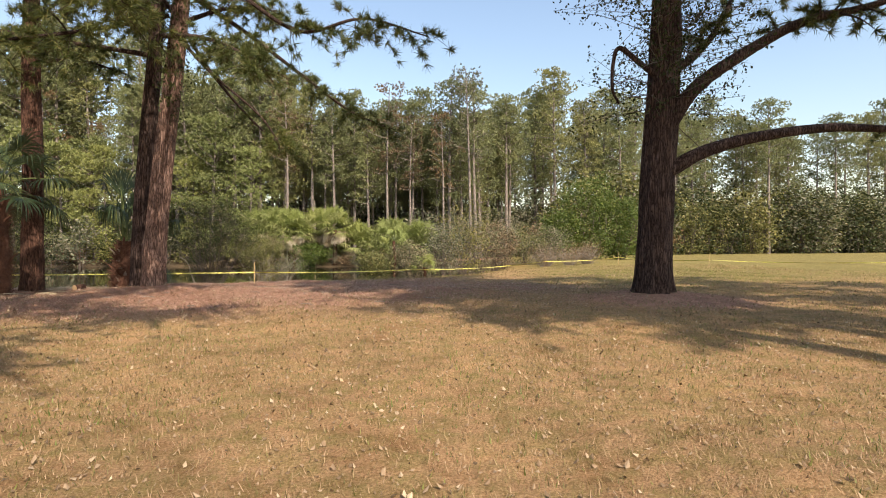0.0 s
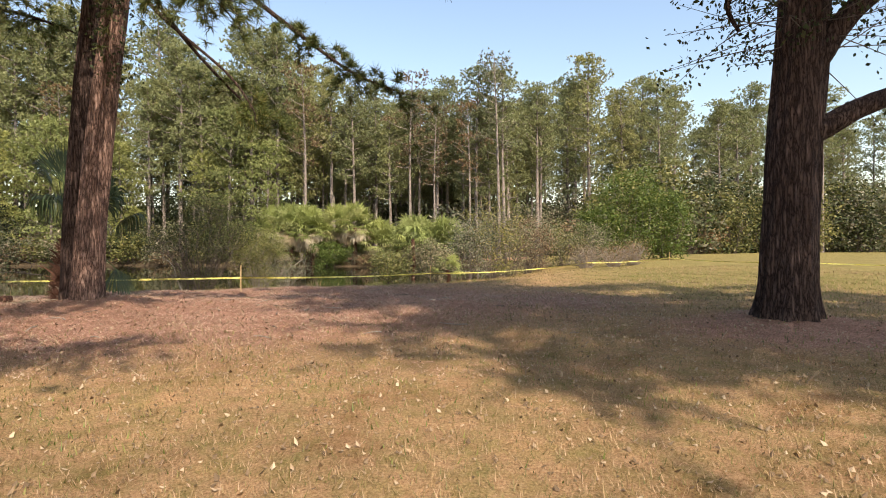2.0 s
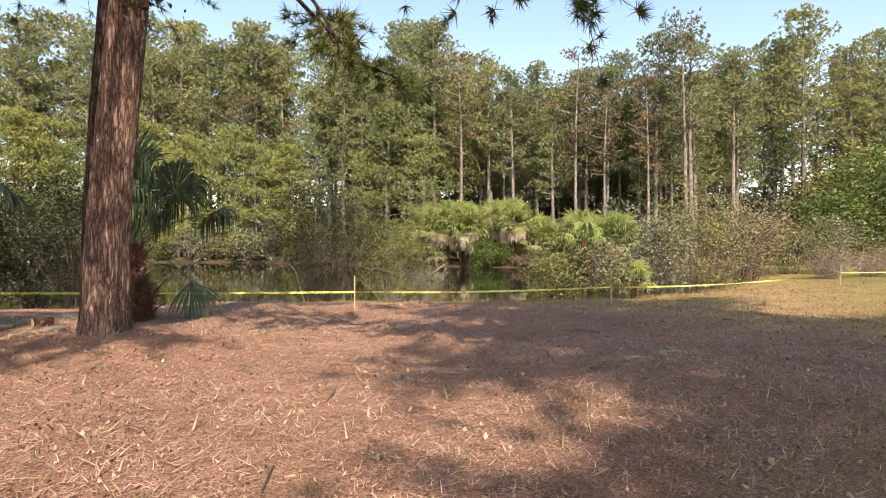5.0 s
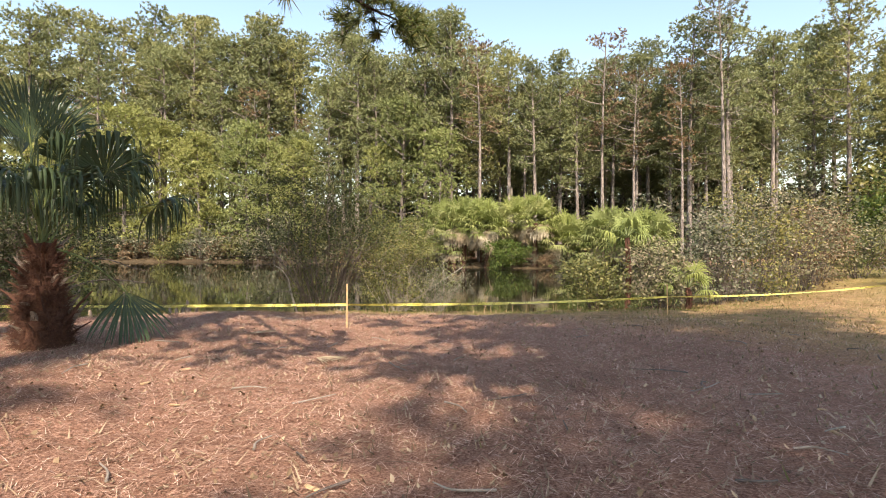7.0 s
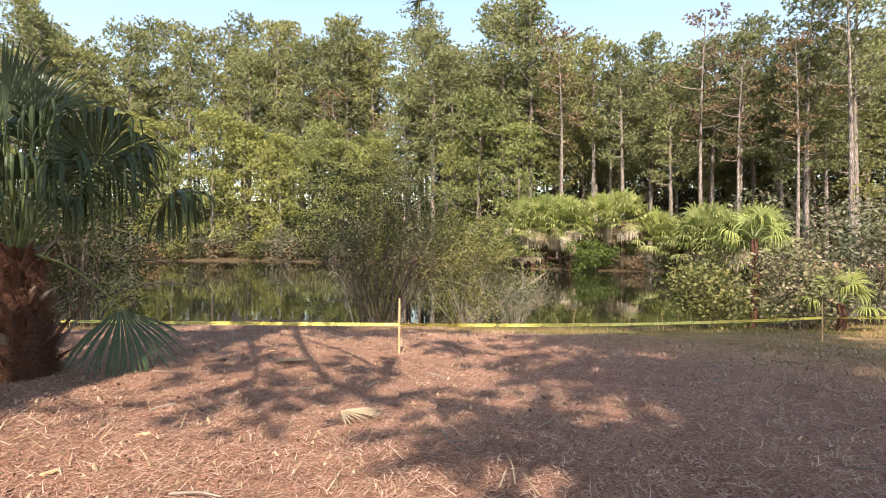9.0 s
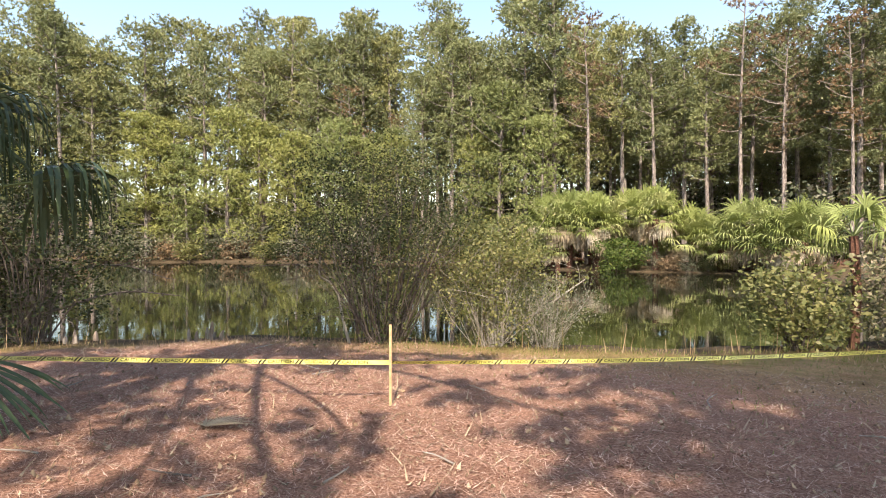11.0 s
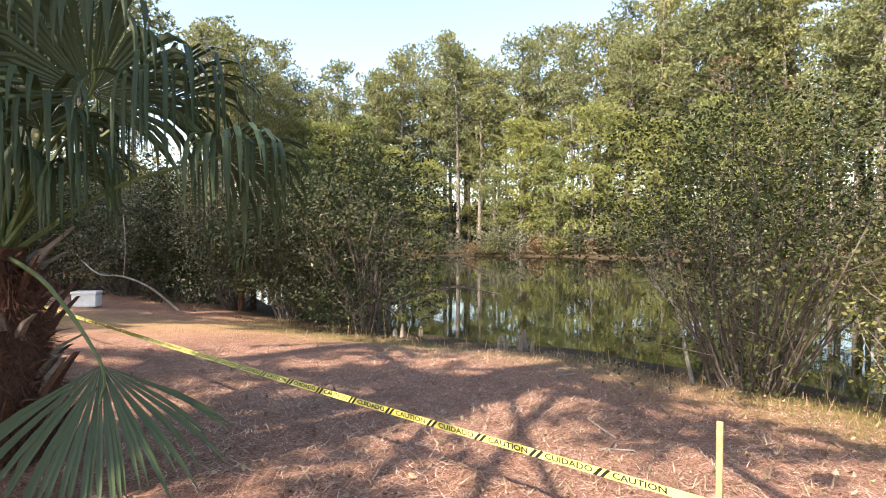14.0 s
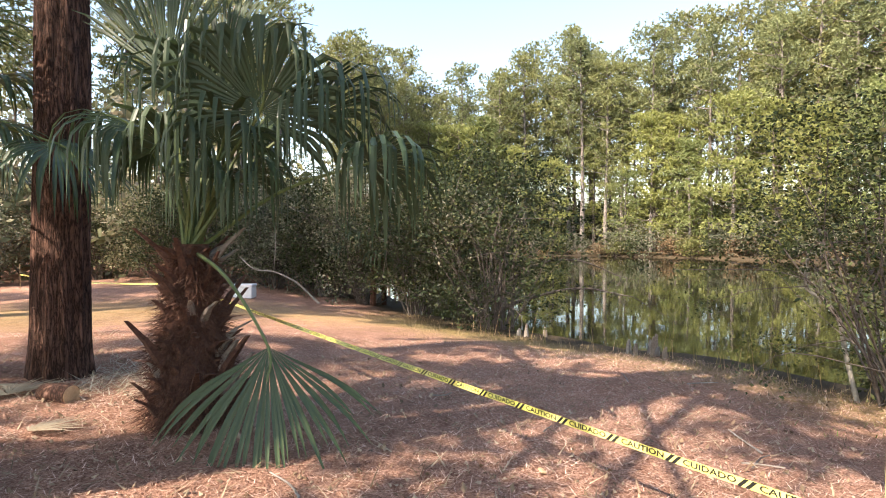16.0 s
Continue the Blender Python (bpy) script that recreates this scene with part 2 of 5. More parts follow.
# ---- mesh building ----
class Geo:
    """Vertices and faces gathered for one mesh."""

    def __init__(self):
        self.v, self.f, self.n = [], [], 0

    def add(self, v, f):
        v = np.asarray(v, float).reshape(-1, 3)
        self.v.append(v)
        self.f.append(np.asarray(f, np.int64) + self.n)
        self.n += len(v)

    def tris(self, v):
        v = np.asarray(v, float).reshape(-1, 3)
        self.add(v, np.arange(len(v)).reshape(-1, 3))

    def quads(self, v):
        v = np.asarray(v, float).reshape(-1, 3)
        self.add(v, np.arange(len(v)).reshape(-1, 4))

    def tube(self, pts, radii, sides=8, rough=0.0, rng=None, cap=True):
        pts = np.asarray(pts, float)
        k = len(pts)
        t = np.gradient(pts, axis=0)
        t /= np.linalg.norm(t, axis=1)[:, None] + 1e-9
        ref = np.array([1.0, 0.13, 0.07]) if abs(t[0, 2]) > 0.6 else np.array([0.05, 0.03, 1.0])
        a = np.cross(t, ref)
        a /= np.linalg.norm(a, axis=1)[:, None]
        b = np.cross(t, a)
        ang = np.arange(sides) * 2 * math.pi / sides
        r = np.asarray(radii, float)[:, None] * np.ones((k, sides))
        if rough:
            r = r * (1 + rough * (rng.random((k, sides)) - 0.5))
        ring = pts[:, None] + r[..., None] * (np.cos(ang)[None, :, None] * a[:, None] + np.sin(ang)[None, :, None] * b[:, None])
        i, j = np.meshgrid(np.arange(k - 1), np.arange(sides), indexing="ij")
        j2 = (j + 1) % sides
        q = np.stack([i * sides + j, i * sides + j2, (i + 1) * sides + j2, (i + 1) * sides + j], -1).reshape(-1, 4)
        self.add(ring.reshape(-1, 3), q)
        if cap:
            for row, flip in ((0, 1), (k - 1, 0)):
                c = np.vstack([ring[row], pts[row][None]])
                f = np.array([[n, (n + 1) % sides, sides] for n in range(sides)])
                self.add(c, f[:, ::-1] if flip else f)

    def mesh(self, name, smooth=False):
        me = bpy.data.meshes.new(name)
        v = np.vstack(self.v)
        me.vertices.add(len(v))
        me.vertices.foreach_set("co", v.astype(np.float32).ravel())
        sizes = np.concatenate([np.full(len(f), f.shape[1]) for f in self.f if len(f)])
        loops = np.concatenate([f.ravel() for f in self.f if len(f)])
        me.loops.add(len(loops))
        me.loops.foreach_set("vertex_index", loops.astype(np.int32))
        me.polygons.add(len(sizes))
        starts = np.concatenate([[0], np.cumsum(sizes)[:-1]])
        me.polygons.foreach_set("loop_start", starts.astype(np.int32))
        me.polygons.foreach_set("loop_total", sizes.astype(np.int32))
        me.polygons.foreach_set("use_smooth", np.full(len(sizes), smooth))
        me.update(calc_edges=True)
        me.validate()
        return me


def part(name, geo, material, parent=None, label="", smooth=False):
    me = geo.mesh(name, smooth) if isinstance(geo, Geo) else geo
    if not me.materials:
        me.materials.append(material)
    ob = new(name, me)
    ob.parent = parent
    return tagged(ob, label)


def thing(name, label, category, group="", at=(0, 0, 0), turn=0.0, kind=""):
    ob = new(name)
    ob.empty_display_size = 0.2
    ob.matrix_basis = pose(*at, 0, 0, turn)
    return tagged(ob, label, category, group, kind)


def unit(v):
    return v / (np.linalg.norm(v, axis=-1, keepdims=True) + 1e-9)


def bend(points, n=10):
    """A smooth curve through the points."""
    p = np.asarray(points, float)
    p = np.vstack([2 * p[0] - p[1], p, 2 * p[-1] - p[-2]])
    out = []
    for i in range(1, len(p) - 2):
        for s in np.linspace(0, 1, n, endpoint=False):
            a, b, c, d = p[i - 1:i + 3]
            out.append(0.5 * (2 * b + (c - a) * s + (2 * a - 5 * b + 4 * c - d) * s * s + (3 * b - a - 3 * c + d) * s ** 3))
    out.append(p[-2])
    return np.array(out)


def needle_spray(rng, centres, ways, n, length, width, spread=0.8, droop=0.0):
    """Tufts of needles: n thin blades from each centre, mostly along its way."""
    k = len(centres)
    d = unit(ways[:, None, :] + spread * rng.normal(size=(k, n, 3)))
    d[..., 2] -= droop
    d = unit(d)
    ln = length * (0.6 + 0.6 * rng.random((k, n, 1)))
    base = centres[:, None, :] + d * ln * 0.08 * rng.random((k, n, 1))
    side = unit(np.cross(d, rng.normal(size=(k, n, 3)))) * width * 0.5
    return np.stack([base - side, base + side, base + d * ln], 2).reshape(-1, 3)


def leaf_spray(rng, centres, n, radius, size, flat=0.4, squash=1.0):
    """Diamond leaves scattered round each centre."""
    k = len(centres)
    off = rng.normal(size=(k, n, 3)) * radius * np.array([1, 1, squash])
    p = (centres[:, None] + off).reshape(-1, 3)
    d = unit(rng.normal(size=p.shape) * np.array([1, 1, flat]) + np.array([0, 0, -0.25]))
    s = unit(np.cross(d, rng.normal(size=p.shape)))
    ln = size * (0.6 + 0.8 * rng.random((len(p), 1)))
    return np.stack([p, p + d * ln * 0.5 + s * ln * 0.27, p + d * ln, p + d * ln * 0.5 - s * ln * 0.27], 1).reshape(-1, 3)


# ---- the lie of the land ----
SHORE = np.array([(-70, 19), (-45, 21), (-32, 21.5), (-24.5, 22.6), (-20.5, 24.4), (-17.8, 26.3), (-15.2, 28.6), (-12.3, 30.0), (-9, 30.9), (-5.5, 32.2),
                  (-1.8, 34.6), (1.5, 38.5), (3.5, 45), (4, 53), (2, 62), (-3, 69), (-9, 71), (-16, 70), (-25, 72), (-40, 76), (-58, 77), (-76, 72),
                  (-90, 58), (-95, 42), (-88, 26)], float)
WATER_Z = -0.95


def shore_distance(x, y):
    """Metres to the pond's edge, negative on the water."""
    x, y = np.asarray(x, float), np.asarray(y, float)
    best, inside = np.full(x.shape, 1e9), np.zeros(x.shape, bool)
    for (ax, ay), (bx, by) in zip(SHORE, np.roll(SHORE, -1, 0)):
        dx, dy = bx - ax, by - ay
        s = np.clip(((x - ax) * dx + (y - ay) * dy) / (dx * dx + dy * dy), 0, 1)
        best = np.minimum(best, np.hypot(x - ax - s * dx, y - ay - s * dy))
        inside ^= ((ay > y) != (by > y)) & (x < dx * (y - ay) / (by - ay + 1e-12) + ax)
    return np.where(inside, -best, best)


def smooth(a, b, v):
    s = np.clip((np.asarray(v, float) - a) / (b - a), 0, 1)
    return s * s * (3 - 2 * s)


def ground_z(x, y):
    x, y = np.asarray(x, float), np.asarray(y, float)
    g = -0.38 + 0.36 * smooth(5, 15, y) - 0.2 * smooth(17, 24, y) * (1 - smooth(3, 16, x)) + 0.08 * smooth(40, 90, y) * smooth(5, 25, x)
    g = g + 0.22 * np.exp(-((x + 8.5) ** 2 + (y - 17.5) ** 2) / 3.5) + 0.16 * np.exp(-((x - 6.1) ** 2 + (y - 14.6) ** 2) / 3.0)
    g = g + 0.035 * np.sin(x * 0.9 + 1.3) * np.cos(y * 0.7) + 0.025 * np.sin(x * 2.1 + y * 1.7)
    d = shore_distance(x, y) + 0.35 * np.sin(x * 1.1) * np.cos(y * 1.3)
    rise = np.where(y < 45, 7.0, 4.0)
    land = WATER_Z - 0.06 + (g - WATER_Z + 0.06) * smooth(-0.6, 1, d / rise) ** 0.8
    return np.where(d < -0.6 * rise, WATER_Z - 0.06, land) - 1.1 * smooth(0, 6, -d)


def gz(x, y):
    return float(ground_z(np.array([x]), np.array([y]))[0])


def straw_map(x, y):
    """How thick the pine straw lies."""
    s = np.exp(-(((x + 7.5) / 10.5) ** 2 + ((y - 20.0) / 8.2) ** 2) ** 1.6) * 1.15
    s = np.maximum(s, 0.9 * np.exp(-(((x - 6.1) / 2.6) ** 2 + ((y - 14) / 2.0) ** 2)))
    s = np.maximum(s, 0.7 * np.exp(-(((x - 0) / 7) ** 2 + ((y - 20) / 6.0) ** 2)))
    s = np.maximum(s, smooth(-14, -26, x) * smooth(30, 20, y) * 0.7)
    wood = smooth(2, 9, shore_distance(x, y)) * smooth(66, 74, y) * smooth(14, 4, x)
    return np.maximum(s, wood)


def stretched(lo, hi, a, b, step, grow):
    core = np.arange(a, b + 1e-6, step)
    left, right, s = [], [], step
    p, q = a, b
    while p > lo or q < hi:
        s *= grow
        p, q = p - s, q + s
        left.append(p), right.append(q)
    return np.concatenate([left[::-1], core, right])


gx, gy = stretched(-1800, 1800, -30, 20, 0.36, 1.12), stretched(-1800, 1800, -3, 46, 0.36, 1.12)
GX, GY = np.meshgrid(gx, gy, indexing="ij")
GZ = ground_z(GX, GY)
g = Geo()
ni, nj = GX.shape
ii, jj = np.meshgrid(np.arange(ni - 1), np.arange(nj - 1), indexing="ij")
g.add(np.stack([GX, GY, GZ], -1), np.stack([ii * nj + jj, (ii + 1) * nj + jj, (ii + 1) * nj + jj + 1, ii * nj + jj + 1], -1).reshape(-1, 4))
ground = part("ground", g, GROUND, smooth=True)
tagged(ground, "dry mown grass, rust-brown pine straw and muddy bank sloping to a pond", "ground", kind="structure")
SD = shore_distance(GX, GY)
for key, val in (("straw", straw_map(GX, GY)), ("damp", np.maximum(smooth(1.6, 0.2, SD), 0.85 * smooth(8, 3, SD) * np.maximum(smooth(45, 55, GY), smooth(-36, -46, GX)))), ("lush", smooth(3, 10, GX) * smooth(17, 26, GY) + 0.6 * smooth(3.4, 1.5, SD) * smooth(0, 1.5, SD))):
    at = ground.data.attributes.new(key, "FLOAT", "POINT")
    at.data.foreach_set("value", np.clip(val, 0, 1).astype(np.float32).ravel())
g = Geo()
cx, cy = SHORE.mean(0)
edge = SHORE + 6 * unit(SHORE - np.array([cx, cy]))
g.add(np.column_stack([edge, np.full(len(edge), WATER_Z)]), np.arange(len(edge))[None])
tagged(part("water", g, WATER), "still dark pond water mirroring the pines", "water", kind="structure")


# ---- pines of the wood ----
def wood_pine(rng, height, r, bare, wide, limbs, mat, tag, per_tuft=9, sparse=1.0, tufts=13):
    """A tall pine: bare trunk below, limbs with needle clumps above."""
    ob = thing("pine_tree", tag, "tree", "pines of the wood")
    tr = Geo()
    lean = rng.normal(0, 0.012, 2) * height
    zs = np.linspace(-0.3, height, 12)
    s = np.clip(zs / height, 0, 1)
    wob = 0.10 * np.sin(s * 5 + rng.random() * 6)
    axis = np.column_stack([lean[0] * s ** 2 + wob, lean[1] * s ** 2 - wob * 0.6, zs])
    tr.tube(axis, r * (1.12 - s * 0.92), 8, 0.06, rng)
    br, pads, tips, ways = Geo(), [], [], []
    for i in range(limbs):
        u = bare + (0.95 - bare) * ((i + rng.random()) / limbs) ** 0.85
        base = np.array([np.interp(u * height, zs, axis[:, k]) for k in range(3)])
        v = (u - bare) / (1 - bare)
        ln = wide * (0.55 + 0.6 * math.sin(math.pi * min(1, 0.18 + v * 0.86))) * (0.55 + 0.65 * rng.random())
        if v > 0.88:
            ln *= 0.8
        a = i * 2.4 + rng.random() * 1.1
        up = 0.12 + 0.5 * v + rng.normal(0, 0.14)
        way = np.array([math.cos(a), math.sin(a), up])
        q = np.array([base, base + way * ln * 0.5 + [0, 0, -0.05 * ln], base + way * ln + [0, 0, 0.06 * ln]])
        br.tube(bend(q, 2), np.linspace(r * 0.24, 0.025, 5), 3, cap=False)
        for pad in np.linspace(0.45, 1.02, 3 if ln > 1.6 else 2):
            pads.append((base + way * ln * pad + rng.normal(0, 0.10, 3) * ln + [0, 0, 0.12], 0.58 + 0.13 * ln))
    for i in range(13):
        dx, dy = rng.normal(0, 0.33 * wide, 2)
        pads.append((axis[-1] + [dx, dy, 0.1 - 0.45 * (dx * dx + dy * dy) / wide + rng.normal(0, 0.25)], 0.85))
    for mid, size in pads:
        if rng.random() > sparse:
            continue
        off = unit(rng.normal(size=(tufts, 3)) + [0, 0, 0.25]) * size * rng.uniform(0.45, 1.0, (tufts, 1)) * [1.15, 1.15, 0.62]
        tips.append(mid + off)
        ways.append(unit(off + [0, 0, 0.4 * size]))
    cr = Geo()
    cr.tris(needle_spray(rng, np.vstack(tips), np.vstack(ways), per_tuft, 0.34, 0.115, 0.75))
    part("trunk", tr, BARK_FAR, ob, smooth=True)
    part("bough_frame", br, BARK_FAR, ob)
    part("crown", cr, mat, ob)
    return ob


def place_copies(protos, spots, rng, lo=0.85, hi=1.15):
    """Copies of the prototypes at the spots; the prototypes themselves take the first ones."""
    for i, (x, y, sc) in enumerate(spots):
        k = sc * (lo + (hi - lo) * rng.random())
        at = pose(x, y, gz(x, y) - 0.05, 0, 0, rng.random() * 360)
        src = protos[i % len(protos)]
        if i < len(protos):
            src.scale = (k, k, k)
            src.matrix_basis = at @ Matrix.Diagonal((k, k, k, 1))
        else:
            src_scale = src.scale.copy()
            c = copy_thing(src, at)
            c.matrix_basis = at @ Matrix.Diagonal((k, k, k, 1))


wood_rng = np.random.default_rng(11)
green_tag = "tall pine with a bare grey trunk and loose green crown"
yellow_tag = "pine with yellow-green needle clumps down to the bank"
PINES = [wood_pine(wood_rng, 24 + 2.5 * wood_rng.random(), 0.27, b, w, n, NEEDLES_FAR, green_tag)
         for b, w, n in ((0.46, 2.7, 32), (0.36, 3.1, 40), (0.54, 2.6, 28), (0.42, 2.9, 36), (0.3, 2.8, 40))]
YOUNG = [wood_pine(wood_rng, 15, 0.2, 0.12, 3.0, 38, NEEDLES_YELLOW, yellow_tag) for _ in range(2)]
SPARSE = [wood_pine(wood_rng, 23, 0.2, 0.5, 2.4, 22, m, "thin half-bare tree with sparse dull foliage", 8, 0.5, 8) for m in (LEAF_OLIVE, LEAF_BROWN)]

spots = []


def scatter(n, xs, ys, gap, lo, hi, size=1.0, keep_out=None):
    """n spots in a box of the plan, kept apart, at lo to hi metres from the pond."""
    tries, mine = 0, []
    while len(mine) < n and tries < n * 60:
        tries += 1
        x, y = wood_rng.uniform(*xs), wood_rng.uniform(*ys)
        d = float(shore_distance(np.array([x]), np.array([y]))[0])
        if not lo < d < hi or keep_out and keep_out(x, y):
            continue
        if all((x - a) ** 2 + (y - b) ** 2 > gap * gap for a, b, _ in spots + mine):
            mine.append((x, y, size))
    spots.extend(mine)
    return mine


def open_field(x, y):
    return x > 6 and y < 80 + (x - 6) * 0.33


far_side = scatter(78, (-22, 12), (70, 116), 3.3, 4, 40, 0.86, open_field) + scatter(44, (-48, -22), (72, 112), 3.3, 4, 34, 1.12)
west_side = scatter(50, (-130, -48), (56, 116), 3.7, 4, 30, 1.45) + scatter(34, (-140, -80), (18, 56), 3.7, 4, 30, 1.22)
right_side = scatter(60, (8, 120), (80, 125), 3.4, 5, 200, 1.1, open_field)
south_west = scatter(24, (-75, -33), (-25, 16), 4.2, 3, 60, 0.9)
place_copies(PINES, far_side + west_side + right_side + south_west, wood_rng)
young = scatter(44, (-110, -24), (30, 96), 3.2, 1.2, 9, 1.2, open_field)
place_copies(YOUNG, young, wood_rng, 0.7, 1.25)
place_copies(SPARSE, scatter(26, (-90, 8), (66, 100), 3.0, 2, 22, 1.0, open_field), wood_rng, 0.75, 1.1)


# ---- bushes ----
def bush(rng, name, tag, height, wide, stems, clumps, leaves, size, leaf_mat, stem_mat, spread=0.35, low=0.35, thick=0.02, clump_r=None, group="", sides=5):
    """Many stems from one foot, forking into leafy twigs."""
    ob = thing(name, tag, "shrub", group)
    st, cl = Geo(), []
    for i in range(stems):
        a, lean = rng.random() * 2 * math.pi, wide * math.sqrt(rng.random())
        foot = np.array([math.cos(a), math.sin(a), 0]) * wide * 0.22 * rng.random()
        top = np.array([math.cos(a) * lean, math.sin(a) * lean, height * (0.55 + 0.42 * rng.random()) * (1 - 0.25 * (lean / wide) ** 2)])
        q = np.array([foot - [0, 0, 0.15], foot + (top - foot) * 0.45 + rng.normal(0, 0.06 * height, 3) + [0, 0, 0.08 * height], top])
        c = bend(q, 5 if sides > 3 else 3)
        st.tube(c, np.linspace(thick, thick * 0.25, len(c)), sides, cap=False)
        for m in range(2):
            j = rng.integers(2, len(c) - 1)
            e = c[j] + rng.normal(0, 0.17 * height, 3) + [0, 0, 0.12 * height]
            st.tube(bend([c[j], (c[j] + e) / 2 + rng.normal(0, 0.03 * height, 3), e], 3), np.linspace(thick * 0.5, thick * 0.2, 7), min(4, sides), cap=False)
            cl.append(e)
        cl.append(top)
    while len(cl) < clumps:
        a, rr, z = rng.random() * 2 * math.pi, wide * rng.random() ** 0.5, low + (1 - low) * rng.random()
        rr *= math.sqrt(max(0.05, 1 - ((z - 0.55) / 0.62) ** 2))
        cl.append(np.array([math.cos(a) * rr, math.sin(a) * rr, z * height]))
    cl = np.array(cl)
    lv = Geo()
    lv.quads(leaf_spray(rng, cl, leaves, clump_r or wide * spread * 0.5, size, 0.6, 0.7))
    part("stem_clump", st, stem_mat, ob)
    part("foliage", lv, leaf_mat, ob)
    return ob


brng = np.random.default_rng(23)
BANK = [bush(brng, "bank_bush", t, h, w, 9, 56, 22, 0.3, m, TWIG, 0.35, 0.08, 0.03, 0.42, "bushes of the far bank", 3)
        for t, h, w, m in (("dense olive-green shrub on the pond bank", 4.2, 2.4, LEAF_OLIVE), ("dark green shrub on the pond bank", 3.2, 2.2, LEAF_DARK),
                           ("yellowing shrub on the pond bank", 3.0, 2.0, LEAF_YELLOW), ("olive shrub overhanging the pond", 5.2, 2.6, LEAF_OLIVE),
                           ("brown half-dead brush on the pond bank", 2.6, 2.2, LEAF_BROWN))]
rim = []
P = SHORE[14:]
for a, b in zip(P[:-1], P[1:]):
    n = int(np.hypot(*(b - a)) / 2.1)
    for i in range(n):
        c = a + (b - a) * ((i + brng.random()) / n)
        out = unit(np.array([c[0] + 35, (c[1] - 48) * 1.6]))
        back = -0.5 + 2.6 * brng.random() ** 1.4
        if not (-26 < c[0] < -1 and c[1] > 66):
            rim.append((*(c + out * back), 1.0))
place_copies(BANK, rim, brng, 0.7, 1.25)
place_copies(BANK, [(x, 70.0 - 0.035 * (x + 12) ** 2 * 0.2 + 0.8 * brng.random(), 0.42) for x in np.arange(-25, -2, 1.5)], brng, 0.7, 1.2)
under = scatter(95, (-80, 14), (71, 100), 1.6, 4, 26, 1.0, open_field) + scatter(45, (4, 118), (81, 130), 2.4, 5, 200, 1.15, open_field) + scatter(30, (-60, -29), (-8, 18), 2.2, 2, 60, 1.1)
place_copies(BANK, under, brng, 0.9, 1.7)
TALL = [bush(brng, "understory_tree", "leafy young broadleaf tree under the pines", 9.0, 3.4, 9, 110, 17, 0.42, m, TWIG, 0.35, 0.05, 0.07, 0.62, "understory of the wood", 3) for m in (LEAF_OLIVE, LEAF_DARK, LEAF_YELLOW)]
fill = scatter(32, (-34, 60), (100, 140), 3.6, 9, 90, 1.25, open_field) + scatter(48, (-120, 14), (50, 116), 3.6, 9, 36, 1.0, open_field) + scatter(38, (8, 118), (84, 118), 3.0, 5, 200, 1.05, open_field) + scatter(14, (-70, -34), (-14, 15), 4.0, 2, 60, 0.8)
fill += scatter(46, (-46, 12), (82, 112), 2.2, 8, 60, 0.95, open_field)
fill += [(x + 1.5 * brng.random(), 81.5 + (x - 6) * 0.33 + 5 * brng.random(), 1.15) for x in np.arange(21, 118, 3.0)]
place_copies(TALL, fill, brng, 0.8, 1.3)


# the depth of the wood behind the last trunks, shade put into dark leaves
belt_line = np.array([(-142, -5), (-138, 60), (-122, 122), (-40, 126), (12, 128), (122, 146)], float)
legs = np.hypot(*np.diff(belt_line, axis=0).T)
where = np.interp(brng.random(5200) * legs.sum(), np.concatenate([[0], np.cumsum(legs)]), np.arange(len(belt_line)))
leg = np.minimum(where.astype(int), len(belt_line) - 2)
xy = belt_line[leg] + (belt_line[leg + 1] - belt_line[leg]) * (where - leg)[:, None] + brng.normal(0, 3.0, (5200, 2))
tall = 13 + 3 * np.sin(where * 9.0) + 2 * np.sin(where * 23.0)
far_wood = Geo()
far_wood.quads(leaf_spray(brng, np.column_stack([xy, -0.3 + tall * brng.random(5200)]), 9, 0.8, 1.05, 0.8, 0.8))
tagged(part("far_wood", far_wood, LEAF_DARK), "dense undergrowth in the depth of the wood, its shade put into dark leaves", "woods", kind="stuff")


